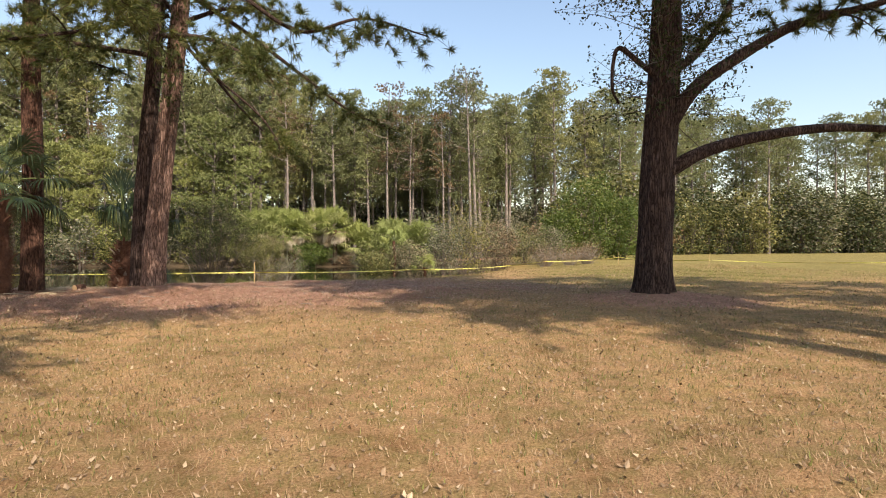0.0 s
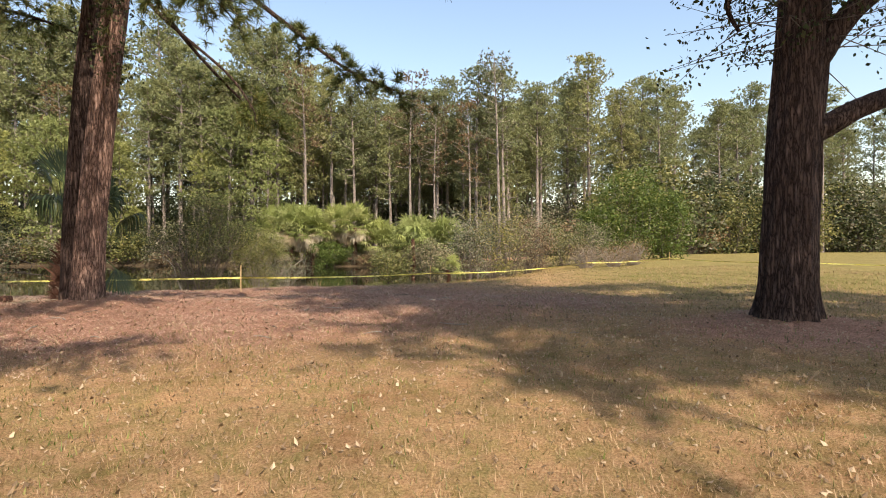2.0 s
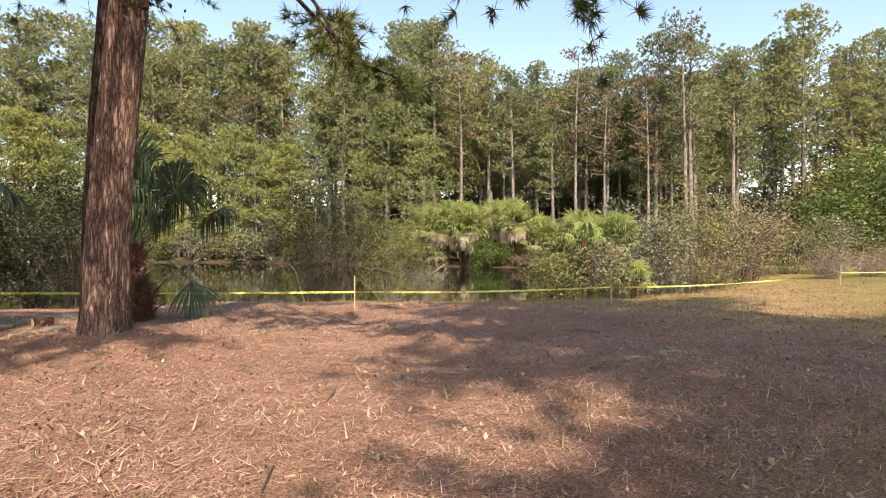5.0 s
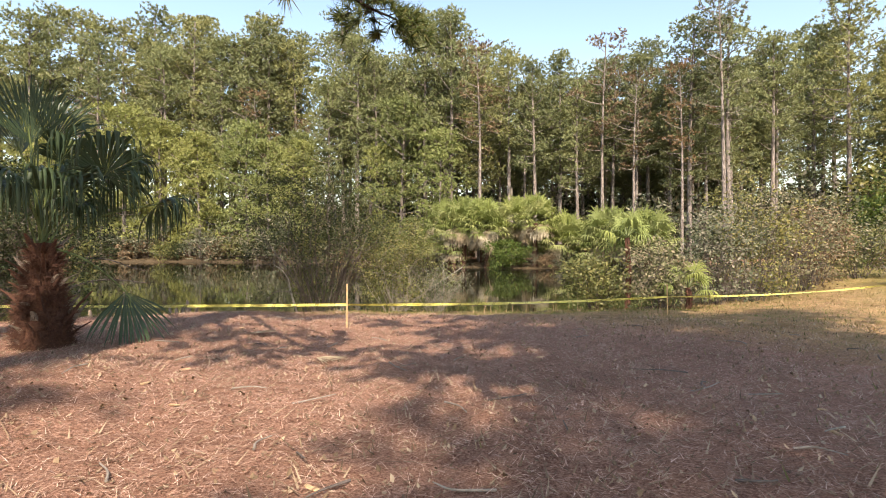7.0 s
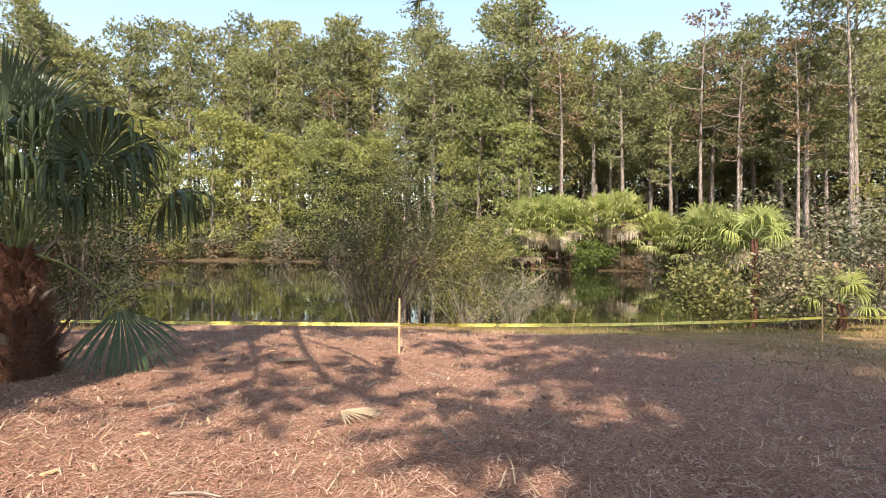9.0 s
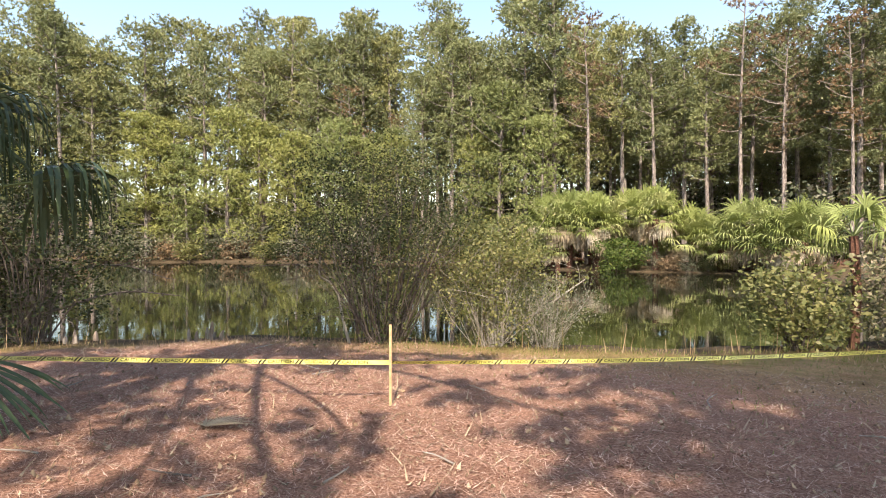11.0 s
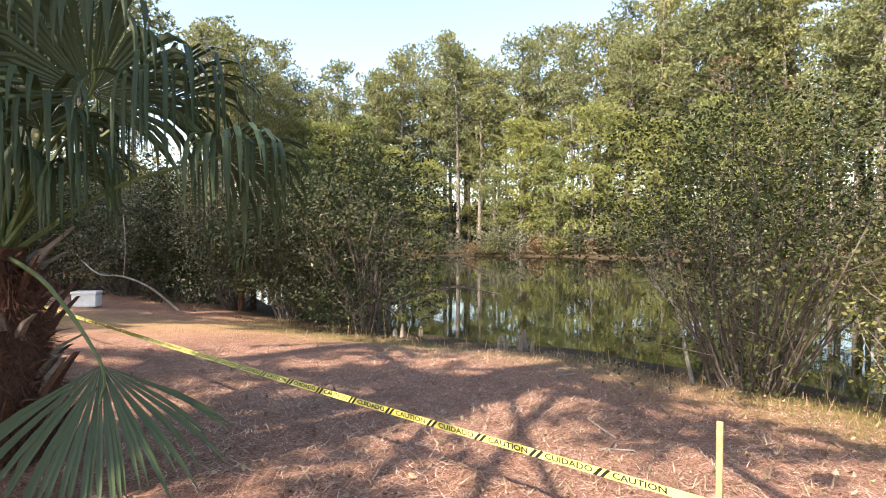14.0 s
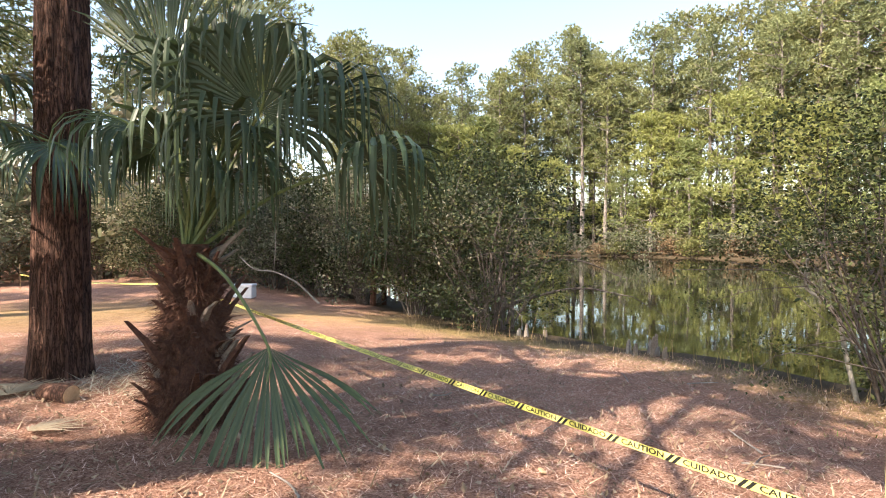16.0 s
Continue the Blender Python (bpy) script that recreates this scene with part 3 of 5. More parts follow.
# ---- fan palms ----
def fan(rng, blades, length, arc, droop, fold=0.3, width=None, stiff=0.45, segs=6, down=(0, 0, -1), join=0.36):
    """One costapalmate leaf in its own frame: hub at the origin, midrib along +y, face +z; the blade tips hang along down."""
    g = Geo()
    width = width or length * 0.045
    down = np.array(down, float)
    verts, faces3, faces4 = [np.zeros(3)], [], []
    for i in range(blades):
        a = arc * (i / (blades - 1) - 0.5) + rng.normal(0, 0.03)
        ln = length * (0.72 + 0.28 * math.cos(a * 0.55)) * (0.82 + 0.26 * rng.random())
        dr = droop * (0.45 + 1.0 * rng.random())
        d = np.array([math.sin(a), math.cos(a), 0.10 * math.cos(a) - 0.12])
        s = np.linspace(0, 1, segs + 1)
        u = np.clip((s[:-1] + 0.5 / segs - stiff) / (1 - stiff), 0, 1) * min(dr, 2.6)
        step = unit(d[None] * np.clip(1 - u, 0.03, 1)[:, None] + down[None] * (u * 1.1)[:, None])
        c = np.vstack([np.zeros(3), np.cumsum(step * ln / segs, 0)])
        side = np.array([math.cos(a), -math.sin(a), 0.0])
        gap = arc / (blades - 1)
        free = width * np.array([np.interp(x, [0, 0.35, 0.7, 1], [0.4, 1.0, 0.8, 0.05]) for x in s])
        free = np.where(s > join, np.maximum(free, gap * ln * join * (1 - s) / (1 - join)), free)
        w = np.where(s <= join + 0.001, gap * ln * s * 1.04, np.minimum(free, gap * ln * join))
        lift = np.array([0, 0, 1]) * (fold * w)[:, None] * 0.5
        v = np.stack([c - side * w[:, None] * 0.5 + lift, c, c + side * w[:, None] * 0.5 + lift], 1)[1:].reshape(-1, 3)
        k0 = len(verts)
        verts.extend(v)
        faces3 += [[0, k0, k0 + 1], [0, k0 + 1, k0 + 2]]
        for k in range(segs - 1):
            q = k0 + 3 * k
            faces4 += [[q, q + 1, q + 4, q + 3], [q + 1, q + 2, q + 5, q + 4]]
    g.v, g.f, g.n = [np.array(verts)], [np.array(faces3), np.array(faces4)], len(verts)
    return g


def leaf_frame(out, up):
    y = unit(np.array(out, float))
    x = unit(np.cross(y, np.array(up, float)))
    return np.stack([x, y, np.cross(x, y)], 1)


def place_leaf(geo, hub, out, up):
    """Turns a leaf so that its midrib runs along out and its face looks up."""
    m = leaf_frame(out, up)
    geo.v = [v @ m.T + np.array(hub, float) for v in geo.v]
    return geo


def palm_leaf(parent, rng, root, hub, out, up, blades=44, length=1.0, arc=4.4, droop=0.6, stiff=0.45, mat=None, sag=0.15, name="frond", label="", join=0.375):
    """A petiole from the crown to the hub, and the fan on it."""
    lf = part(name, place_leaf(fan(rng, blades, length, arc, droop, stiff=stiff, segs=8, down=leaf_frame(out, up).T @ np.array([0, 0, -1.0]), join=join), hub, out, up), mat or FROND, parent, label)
    pt = Geo()
    r, h = np.array(root, float), np.array(hub, float)
    mid = (r + h) / 2 + np.array([0, 0, sag])
    pt.tube(bend([r, mid, h, h + unit(np.array(out, float)) * length * 0.25], 5), np.linspace(0.022, 0.009, 16), 5)
    part("petiole", pt, PETIOLE, lf)
    return lf


def boot_trunk(parent, rng, height, r0, r1, boots, reach=0.3):
    """A short trunk in a criss-cross of old leaf bases."""
    g = Geo()
    zs = np.linspace(-0.25, height, 14)
    r = np.interp(zs, [-0.25, 0.2, height * 0.45, height * 0.75, height], [r0 * 1.06, r0, r0 * 0.7 + r1 * 0.3, r1 * 1.12, r1])
    g.tube(np.column_stack([0 * zs, 0 * zs, zs]), r, 16, 0.22, rng)
    part("trunk", g, BOOT, parent, smooth=True)
    for i in range(boots):
        a = i * 2.4 + rng.normal(0, 0.2)
        z = height * (0.05 + 0.9 * i / boots)
        rr = np.interp(z, zs, r) * 0.92
        d = np.array([math.cos(a), math.sin(a), 0])
        s = np.array([-d[1], d[0], 0])
        ln = reach * (0.35 + 1.1 * rng.random() ** 2)
        b = Geo()
        w = 0.055 * (0.5 + 0.8 * rng.random())
        rise = 0.2 + 0.9 * rng.random()
        p0, p1 = d * rr + [0, 0, z], d * (rr + ln * 0.7) + [0, 0, z + ln * rise]
        rows = []
        for t, ww, th in ((0, 1.0, 0.04), (0.45, 0.6, 0.028), (1, 0.3, 0.014)):
            c = p0 + (p1 - p0) * t + np.array([0, 0, 0.04 * math.sin(t * 3)])
            rows += [c - s * w * ww - d * th, c + s * w * ww - d * th, c + s * w * ww * 0.8 + d * th, c - s * w * ww * 0.8 + d * th]
        f = [[k * 4 + j, k * 4 + (j + 1) % 4, k * 4 + 4 + (j + 1) % 4, k * 4 + 4 + j] for k in range(2) for j in range(4)] + [[0, 1, 2, 3], [11, 10, 9, 8]]
        b.add(rows, f)
        part("boot", b, BOOT_GREY if rng.random() < 0.15 else BOOT, parent)
    hair = Geo()
    k = 3200
    a, z = rng.random(k) * 6.283, rng.random(k) * height * 0.95
    rr = np.interp(z, zs, r)
    c = np.column_stack([np.cos(a) * rr, np.sin(a) * rr, z])
    hair.tris(needle_spray(rng, c, unit(np.column_stack([np.cos(a), np.sin(a), -0.6 + 0 * a])), 2, 0.26, 0.008, 0.7, 0.2))
    part("fibre", hair, BOOT, parent)


# the young cabbage palm by the tape
prng = np.random.default_rng(5)
PX, PY = -11.0, 20.25
PZ = gz(PX, PY)
palm = thing("cabbage_palm", "young cabbage palm with booted brown trunk and drooping dark fronds", "palm", at=(PX, PY, PZ))
boot_trunk(palm, prng, 1.75, 0.36, 0.14, 120, 0.38)
crown_at = np.array([0, 0, 1.7])


def local(x, y, z):
    return np.array([x - PX, y - PY, z - PZ])


for hub, out, up, ln, dr, st, bl, arc, jn in (
        ((-10.50, 20.98, 2.82), (0.30, 0.12, 1.0), (-0.9, 0.1, 0.35), 1.25, 1.9, 0.5, 44, 4.2, 0.625),
        ((-10.95, 20.05, 3.22), (-0.05, -0.12, 1.0), (-0.9, 0.25, 0.1), 1.15, 0.2, 0.7, 40, 1.7, 0.75),
        ((-10.35, 21.95, 2.36), (0.20, 1.0, 0.30), (-0.45, -0.1, 1), 1.15, 1.9, 0.3, 44, 3.6, 0.5),
        ((-10.85, 21.35, 2.85), (0.10, 0.85, 0.65), (-0.4, -0.5, 0.8), 1.55, 1.7, 0.3, 46, 3.2, 0.375),
        ((-10.16, 21.10, 0.76), (0.42, 0.03, -0.88), (0.85, 0.0, 0.45), 1.15, 0.35, 0.45, 32, 2.1, 0.5),
        ((-10.90, 19.75, 2.72), (0.15, -0.8, 0.35), (0.3, 0.2, 1), 1.15, 2.1, 0.2, 36, 3.4, 0.375),
        ((-10.75, 20.40, 2.95), (0.25, 0.05, 0.9), (-0.8, 0, 0.5), 1.2, 1.8, 0.3, 26, 2.6, 0.375),
        ((-10.72, 20.60, 2.55), (0.45, 0.25, 0.6), (-0.5, 0, 0.8), 1.15, 2.1, 0.2, 22, 3.0, 0.375),
        ((-10.80, 20.10, 2.50), (0.40, -0.25, 0.7), (-0.5, 0, 0.8), 1.15, 2.1, 0.2, 22, 3.0, 0.375),
        ((-11.15, 20.50, 3.30), (-0.1, 0.2, 1.0), (0.8, -0.4, 0.1), 1.1, 0.5, 0.5, 34, 1.7, 0.625),
        ((-11.35, 20.15, 3.10), (-0.3, -0.15, 1.0), (0.8, 0.4, 0.3), 1.15, 0.8, 0.45, 34, 1.9, 0.625),
        ((-11.40, 20.55, 2.70), (-0.6, 0.4, 0.7), (0.5, 0, 1), 1.1, 1.9, 0.25, 34, 3.2, 0.375),
        ((-11.30, 19.95, 2.60), (-0.4, -0.6, 0.7), (0.4, 0.3, 1), 1.1, 1.9, 0.25, 34, 3.2, 0.375),
        ((-11.10, 20.85, 2.80), (-0.1, 0.6, 0.8), (0.3, -0.5, 0.7), 1.2, 1.8, 0.28, 36, 3.0, 0.375),
        ((-10.90, 20.75, 2.25), (0.3, 0.6, 0.5), (-0.2, -0.3, 1), 1.0, 2.0, 0.2, 22, 3.0, 0.375),
        ((-10.85, 20.40, 2.25), (0.40, 0.1, 0.4), (-0.3, 0, 1), 0.95, 2.2, 0.15, 20, 2.8, 0.375)):
    palm_leaf(palm, prng, crown_at + prng.normal(0, 0.05, 3), local(*hub), out, up, bl, ln, arc, dr, st, join=jn)
for i in range(4):
    a = 0.6 + i * 1.4
    g = Geo()
    g.tube(bend([crown_at, crown_at + [0.1 * math.cos(a), 0.1 * math.sin(a), 0.8], crown_at + [0.3 * math.cos(a), 0.3 * math.sin(a), 1.9 + 0.25 * i]], 5), np.linspace(0.028, 0.006, 11), 5)
    part("spear", g, FROND, palm)

# a second palm at the foot of the shaded pine
q2 = np.random.default_rng(6)
AX, AY = -12.4, 16.3
palm2 = thing("cabbage_palm", "shaded cabbage palm with hanging grey-green fronds beside a pine", "palm", at=(AX, AY, gz(AX, AY)))
boot_trunk(palm2, q2, 3.1, 0.3, 0.2, 30)
for i in range(15):
    a, e = i * 2.4 + q2.normal(0, 0.2), 1.05 - 0.1 * i
    d = np.array([math.cos(a) * math.cos(e), math.sin(a) * math.cos(e), math.sin(e)])
    palm_leaf(palm2, q2, (0, 0, 3.05), np.array([0, 0, 3.1]) + d * 1.3, d + [0, 0, -0.15], (0.1, 0, 1) if e < 1.2 else (d[1], -d[0], 0.2), 36, 1.05, 4.2, 0.7 + 0.4 * q2.random(), 0.35)

palm_leaf(palm2, q2, (0, 0, 3.0), (0.15, 2.1, 2.75), (0.1, 0.5, -0.35), (0.35, 0.3, 1), 40, 1.1, 4.2, 1.2, 0.3)


def merge(a, b):
    """Adds all of b's faces to a."""
    shift = a.n
    for v in b.v:
        a.v.append(v)
    for f in b.f:
        a.f.append(f + shift)
    a.n += b.n


# cabbage palms across the water
def bank_palm(rng, height, skirt, tag, dome=2.0):
    ob = thing("bank_palm", tag, "palm", "palms across the pond")
    t = Geo()
    t.tube(np.array([[0, 0, -0.6], [0.1, 0, height * 0.5], [0, 0, height]]), [0.28, 0.24, 0.24], 9, 0.2, rng)
    part("trunk", t, BOOT, ob)
    live, dead = Geo(), Geo()
    for i in range(60 + skirt):
        is_dead = i >= 60
        a = i * 2.4 + rng.normal(0, 0.25)
        e = rng.uniform(-0.75, 0.05) if is_dead else 1.45 - 1.7 * (i / 60)
        d = np.array([math.cos(a) * math.cos(e), math.sin(a) * math.cos(e), math.sin(e)])
        out, up = d + [0, 0, -0.6 if is_dead else 0.05], (0.05, 0.1, 1) if abs(e) < 1.1 else (d[1], -d[0], 0.3)
        f = fan(rng, 18, 1.3, 2.4 if is_dead else 3.6, 1.5 if is_dead else 0.75, 0.3, 0.08, 0.3, 4, leaf_frame(out, up).T @ np.array([0, 0, -1.0]))
        place_leaf(f, np.array([0, 0, height]) + d * dome * (rng.uniform(0.3, 0.85) if is_dead else 0.7 + 0.4 * rng.random()), out, up)
        merge(dead if is_dead else live, f)
    part("crown", live, FROND_SUNLIT, ob)
    if skirt:
        part("skirt", dead, FROND_DEAD, ob, "skirt of pale dead fronds")
    return ob


frng = np.random.default_rng(31)
LUSH = [bank_palm(frng, h, 26, "bushy cabbage palm with a skirt of dead fronds") for h in (3.7, 3.2, 4.1)]
LOW = [bank_palm(frng, h, 9, "low green palmetto clump at the water's edge") for h in (2.0, 1.6)]
place_copies(LUSH, [(-20.8, 71.0, 1), (-18.0, 70.4, 1), (-12.8, 70.8, 1), (-23.4, 72.6, 0.95), (-19.3, 73.2, 1.1), (-21.8, 70.6, 0.8), (-15.4, 72.6, 0.9)], frng, 1.08, 1.22)
place_copies(LOW, [(-9.8, 71.8, 1), (-7.6, 71.2, 1), (-5.4, 70.6, 1.05), (-3.6, 69.6, 1), (-22.5, 71.2, 0.9), (-11.6, 73.0, 1), (-1.8, 68.0, 1), (-25.5, 72.8, 1)], frng, 0.95, 1.2)
b = bush(frng, "pond_bush", "small bright green bush reaching over the water", 2.9, 2.2, 10, 60, 80, 0.2, LEAF_BRIGHT, TWIG, 0.3, 0.05, 0.02, 0.28)
b.matrix_basis = pose(-15.8, 69.2, WATER_Z - 0.05)
snag = thing("dead_snag", "broken pale dead trunk with a flat top", "tree", at=(-17.0, 77.0, gz(-17, 77)))
g = Geo()
g.tube([[0, 0, -0.3], [0.05, 0, 4], [0, 0.05, 8.4]], [0.36, 0.3, 0.27], 10, 0.12, frng)
part("trunk", g, DEAD_WOOD, snag)

# ---- the big pine by the field ----
RX, RY = 6.1, 14.75
RZ = gz(RX, RY)
trng = np.random.default_rng(41)


def near_trunk(parent, axis, radii, mat, ridges=0.10, sides=56, flare=0.35, name="trunk"):
    """A thick trunk: root flare, plated ridges."""
    c = bend(axis, 10)
    s = np.linspace(0, 1, len(c))
    r = np.interp(s, np.linspace(0, 1, len(radii)), radii)
    g = Geo()
    g.tube(c, r, sides, 0.0)
    v = g.v[0].reshape(len(c), sides, 3)
    ang = np.arange(sides) / sides * 2 * math.pi
    bumps = np.zeros((len(c), sides))
    for k in range(9):
        f = trng.integers(5, 17)
        bumps += np.sin(f * ang[None] + trng.random() * 6 + c[:, 2:3] * trng.uniform(-2.0, 2.0)) / 9
    low = np.clip(1 - (c[:, 2:3] - c[0, 2]) / 0.9, 0, 1) ** 2
    roots = low * flare * (0.45 + 0.75 * np.sin(4 * ang[None] + 1.0) ** 2)
    k = 1 + ridges * bumps * 2 + roots
    g.v[0] = (c[:, None] + (v - c[:, None]) * k[..., None]).reshape(-1, 3)
    return part(name, g, mat, parent, smooth=True)


def bough(parent, rng, pts, r0, r1, mat, twigs, tuft, needle=0.22, n_needles=34, hang=0.25, name="limb", from_s=0.4, reach=0.9):
    """A limb with side twigs that end in needle tufts."""
    c = bend(pts, 8)
    g, tips, ways = Geo(), [], []
    g.tube(c, np.linspace(r0, r1, len(c)), 9 if r0 > 0.1 else 6, 0.08, rng)
    for i in range(twigs):
        j = int(len(c) * (from_s + (1 - from_s) * rng.random()))
        j = min(j, len(c) - 1)
        d = unit(rng.normal(size=3) * [1, 1, 0.5] + [0, 0, 0.1])
        ln = reach * (0.4 + 0.9 * rng.random())
        e = c[j] + d * ln + np.array([0, 0, -hang * ln])
        w = bend([c[j], (c[j] + e) / 2 + [0, 0, 0.12 * ln], e], 3)
        g.tube(w, np.linspace(max(r1 * 0.6, 0.009), 0.005, len(w)), 3, cap=False)
        for m in range(tuft):
            k = rng.integers(len(w) // 3, len(w))
            tips.append(w[k] + rng.normal(0, 0.035, 3)), ways.append(unit(d + [0, 0, 0.2]))
    lb = part(name, g, mat, parent, smooth=True)
    if tips:
        ng = Geo()
        ng.tris(needle_spray(rng, np.array(tips), np.array(ways), n_needles, needle * 1.15, 0.02, 0.9, 0.25))
        part("needle_tuft", ng, NEEDLES, lb)
    return lb


def R(x, y, z):
    return [x - RX, y - RY, z - RZ]


big = thing("pine_tree", "big old pine with dark plated bark and long curving limbs", "tree", at=(RX, RY, RZ))
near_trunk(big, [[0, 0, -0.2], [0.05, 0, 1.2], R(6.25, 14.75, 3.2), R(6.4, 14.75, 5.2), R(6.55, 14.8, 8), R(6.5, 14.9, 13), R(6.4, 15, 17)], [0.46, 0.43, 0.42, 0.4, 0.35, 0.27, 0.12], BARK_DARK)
bough(big, trng, [R(6.5, 14.6, 3.3), R(7.3, 14.5, 3.75), R(8.6, 14.4, 4.12), R(10.5, 14.3, 4.35), R(12.3, 14.1, 4.3), R(14.5, 13.8, 4.6)], 0.2, 0.06, BARK_DARK, 26, 5, from_s=0.72)
bough(big, trng, [R(6.5, 14.6, 4.5), R(7.1, 14.45, 5.4), R(8.2, 14.3, 6.2), R(9.8, 14.2, 7.05), R(11.5, 14.0, 7.4), R(13.5, 13.8, 8.2)], 0.21, 0.06, BARK_DARK, 40, 5, from_s=0.5)
bough(big, trng, [R(6.6, 14.7, 5.9), R(7.4, 14.9, 6.5), R(8.2, 15.1, 7.5), R(9.0, 15.3, 9.3)], 0.13, 0.04, BARK_DARK, 24, 4, from_s=0.4)
bough(big, trng, [R(6.3, 14.6, 5.7), R(5.7, 14.5, 6.1), R(5.15, 14.4, 6.45), R(4.98, 14.4, 6.1), R(4.95, 14.4, 5.4), R(5.1, 14.35, 5.0)], 0.085, 0.03, BARK_DARK, 6, 0, name="dead_limb", from_s=0.7, reach=0.4)
for i in range(18):
    z = 8.7 + 0.5 * i
    a = i * 2.4 + 0.5
    ln = (4.2 + 3.0 * trng.random()) * (1 - 0.03 * i)
    p0 = np.array(R(6.5, 14.85, z))
    d = np.array([math.cos(a), math.sin(a), 0.22])
    bough(big, trng, [p0, p0 + d * ln * 0.5 + [0, 0, 0.15], p0 + d * ln + [0, 0, -0.3]], 0.11, 0.03, BARK_DARK, 44, 6, n_needles=42, from_s=0.3, reach=1.15)
for z, y1 in ((9.6, 12.5), (10.8, 15.5), (12.0, 13.2), (13.4, 16.5), (14.8, 14.0), (11.4, 11.0)):
    bough(big, trng, [R(6.5, 14.85, z), R(4.6, 0.5 * (14.85 + y1), z + 0.4), R(2.6, y1, z + 0.3), R(0.8, y1, z - 0.3)], 0.11, 0.03, BARK_DARK, 90, 6, n_needles=52, from_s=0.3, reach=1.2)
# vine leaves on the trunk and its lower twigs
vine = Geo()
tw = Geo()
cl = []
for i in range(170):
    a, z = trng.random() * 6.28, trng.uniform(4.6, 9.2)
    p0 = np.array(R(6.4 + 0.3 * math.cos(a), 14.75 + 0.3 * math.sin(a), z))
    e = p0 + np.array([math.cos(a), math.sin(a), trng.normal(0, 0.3)]) * trng.uniform(0.4, 2.6)
    tw.tube(bend([p0, (p0 + e) / 2 + trng.normal(0, 0.1, 3), e], 3), np.linspace(0.012, 0.004, 7), 4, cap=False)
    for s in np.linspace(0.35, 1, 7):
        cl.append(p0 + (e - p0) * s + trng.normal(0, 0.07, 3))
vine.quads(leaf_spray(trng, np.array(cl), 5, 0.10, 0.085, 1.4))
part("twig_spray", tw, TWIG, big)
part("vine", vine, LEAF_DARK, big, "small dark hanging vine leaves")

# ---- the twin-stemmed pine on the straw mound ----
LX, LY = -8.55, 17.75
LZ = gz(LX, LY)


def L(x, y, z):
    return [x - LX, y - LY, z - LZ]


twin = thing("pine_tree", "twin-stemmed pine with pinkish bark on a mound of straw", "tree", at=(LX, LY, LZ))
near_trunk(twin, [L(-8.55, 17.6, LZ - 0.25), L(-8.5, 17.6, 1.4), L(-8.35, 17.65, 3.2), L(-8.15, 17.7, 5.2), L(-7.85, 17.8, 8), L(-7.5, 18, 13), L(-7.4, 18, 17)], [0.33, 0.31, 0.3, 0.28, 0.26, 0.2, 0.1], BARK, 0.08)
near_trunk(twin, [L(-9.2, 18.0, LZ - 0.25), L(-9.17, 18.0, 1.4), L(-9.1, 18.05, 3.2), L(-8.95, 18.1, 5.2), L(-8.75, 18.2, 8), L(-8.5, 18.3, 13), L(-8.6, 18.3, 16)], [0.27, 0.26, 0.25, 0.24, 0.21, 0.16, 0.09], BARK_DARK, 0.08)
bough(twin, trng, [L(-8.0, 17.75, 8.3), L(-7.0, 18.2, 7.1), L(-5.6, 18.6, 5.85), L(-5.0, 18.75, 5.0), L(-4.9, 18.8, 4.6)], 0.06, 0.012, BARK_DARK, 9, 4, from_s=0.6, reach=0.5)
bough(twin, trng, [L(-7.7, 17.8, 9.6), L(-5.8, 18.5, 8.4), L(-3.9, 19.0, 7.0), L(-2.6, 19.4, 6.1), L(-1.3, 19.8, 5.6)], 0.09, 0.018, BARK_DARK, 34, 5, from_s=0.45, reach=0.85, hang=0.5)
bough(twin, trng, [L(-7.6, 17.7, 10.0), L(-5.5, 16.2, 8.8), L(-3.4, 15.4, 7.3), L(-1.6, 15.3, 7.6), L(0.2, 15.3, 7.1)], 0.09, 0.018, BARK_DARK, 40, 5, from_s=0.35, reach=1.0, hang=0.55)
bough(twin, trng, [L(-8.4, 18.0, 9.4), L(-7.5, 20.0, 7.4), L(-6.4, 22.0, 5.9), L(-5.6, 22.8, 5.45)], 0.07, 0.015, BARK_DARK, 26, 5, from_s=0.5, reach=0.8, hang=0.4)
bough(twin, trng, [L(-8.2, 17.9, 8.8), L(-9.4, 16.0, 7.6), L(-10.6, 14.2, 6.6), L(-11.6, 13.0, 6.0)], 0.08, 0.02, BARK_DARK, 36, 5, from_s=0.35, reach=1.0, hang=0.5)
for pts in ([L(-8.6, 17.5, 7.4), L(-10.2, 17.3, 7.6), L(-12.2, 17.2, 7.9), L(-14.5, 17.0, 8.4)], [L(-8.4, 17.4, 8.2), L(-7.8, 15.6, 8.0), L(-7.2, 13.6, 7.4), L(-6.8, 12.0, 6.7)],
            [L(-8.6, 17.4, 9.0), L(-9.2, 15.0, 9.0), L(-9.6, 12.8, 8.4)], [L(-8.0, 17.4, 9.4), L(-6.4, 14.6, 9.6), L(-5.4, 12.2, 9.0), L(-5.0, 10.4, 8.4)], [L(-8.2, 17.5, 8.0), L(-6.6, 16.6, 7.6), L(-5.2, 15.8, 6.9), L(-4.4, 15.2, 6.2)]):
    bough(twin, trng, pts, 0.085, 0.02, BARK_DARK, 50, 6, n_needles=26, from_s=0.3, reach=1.15, hang=0.55)
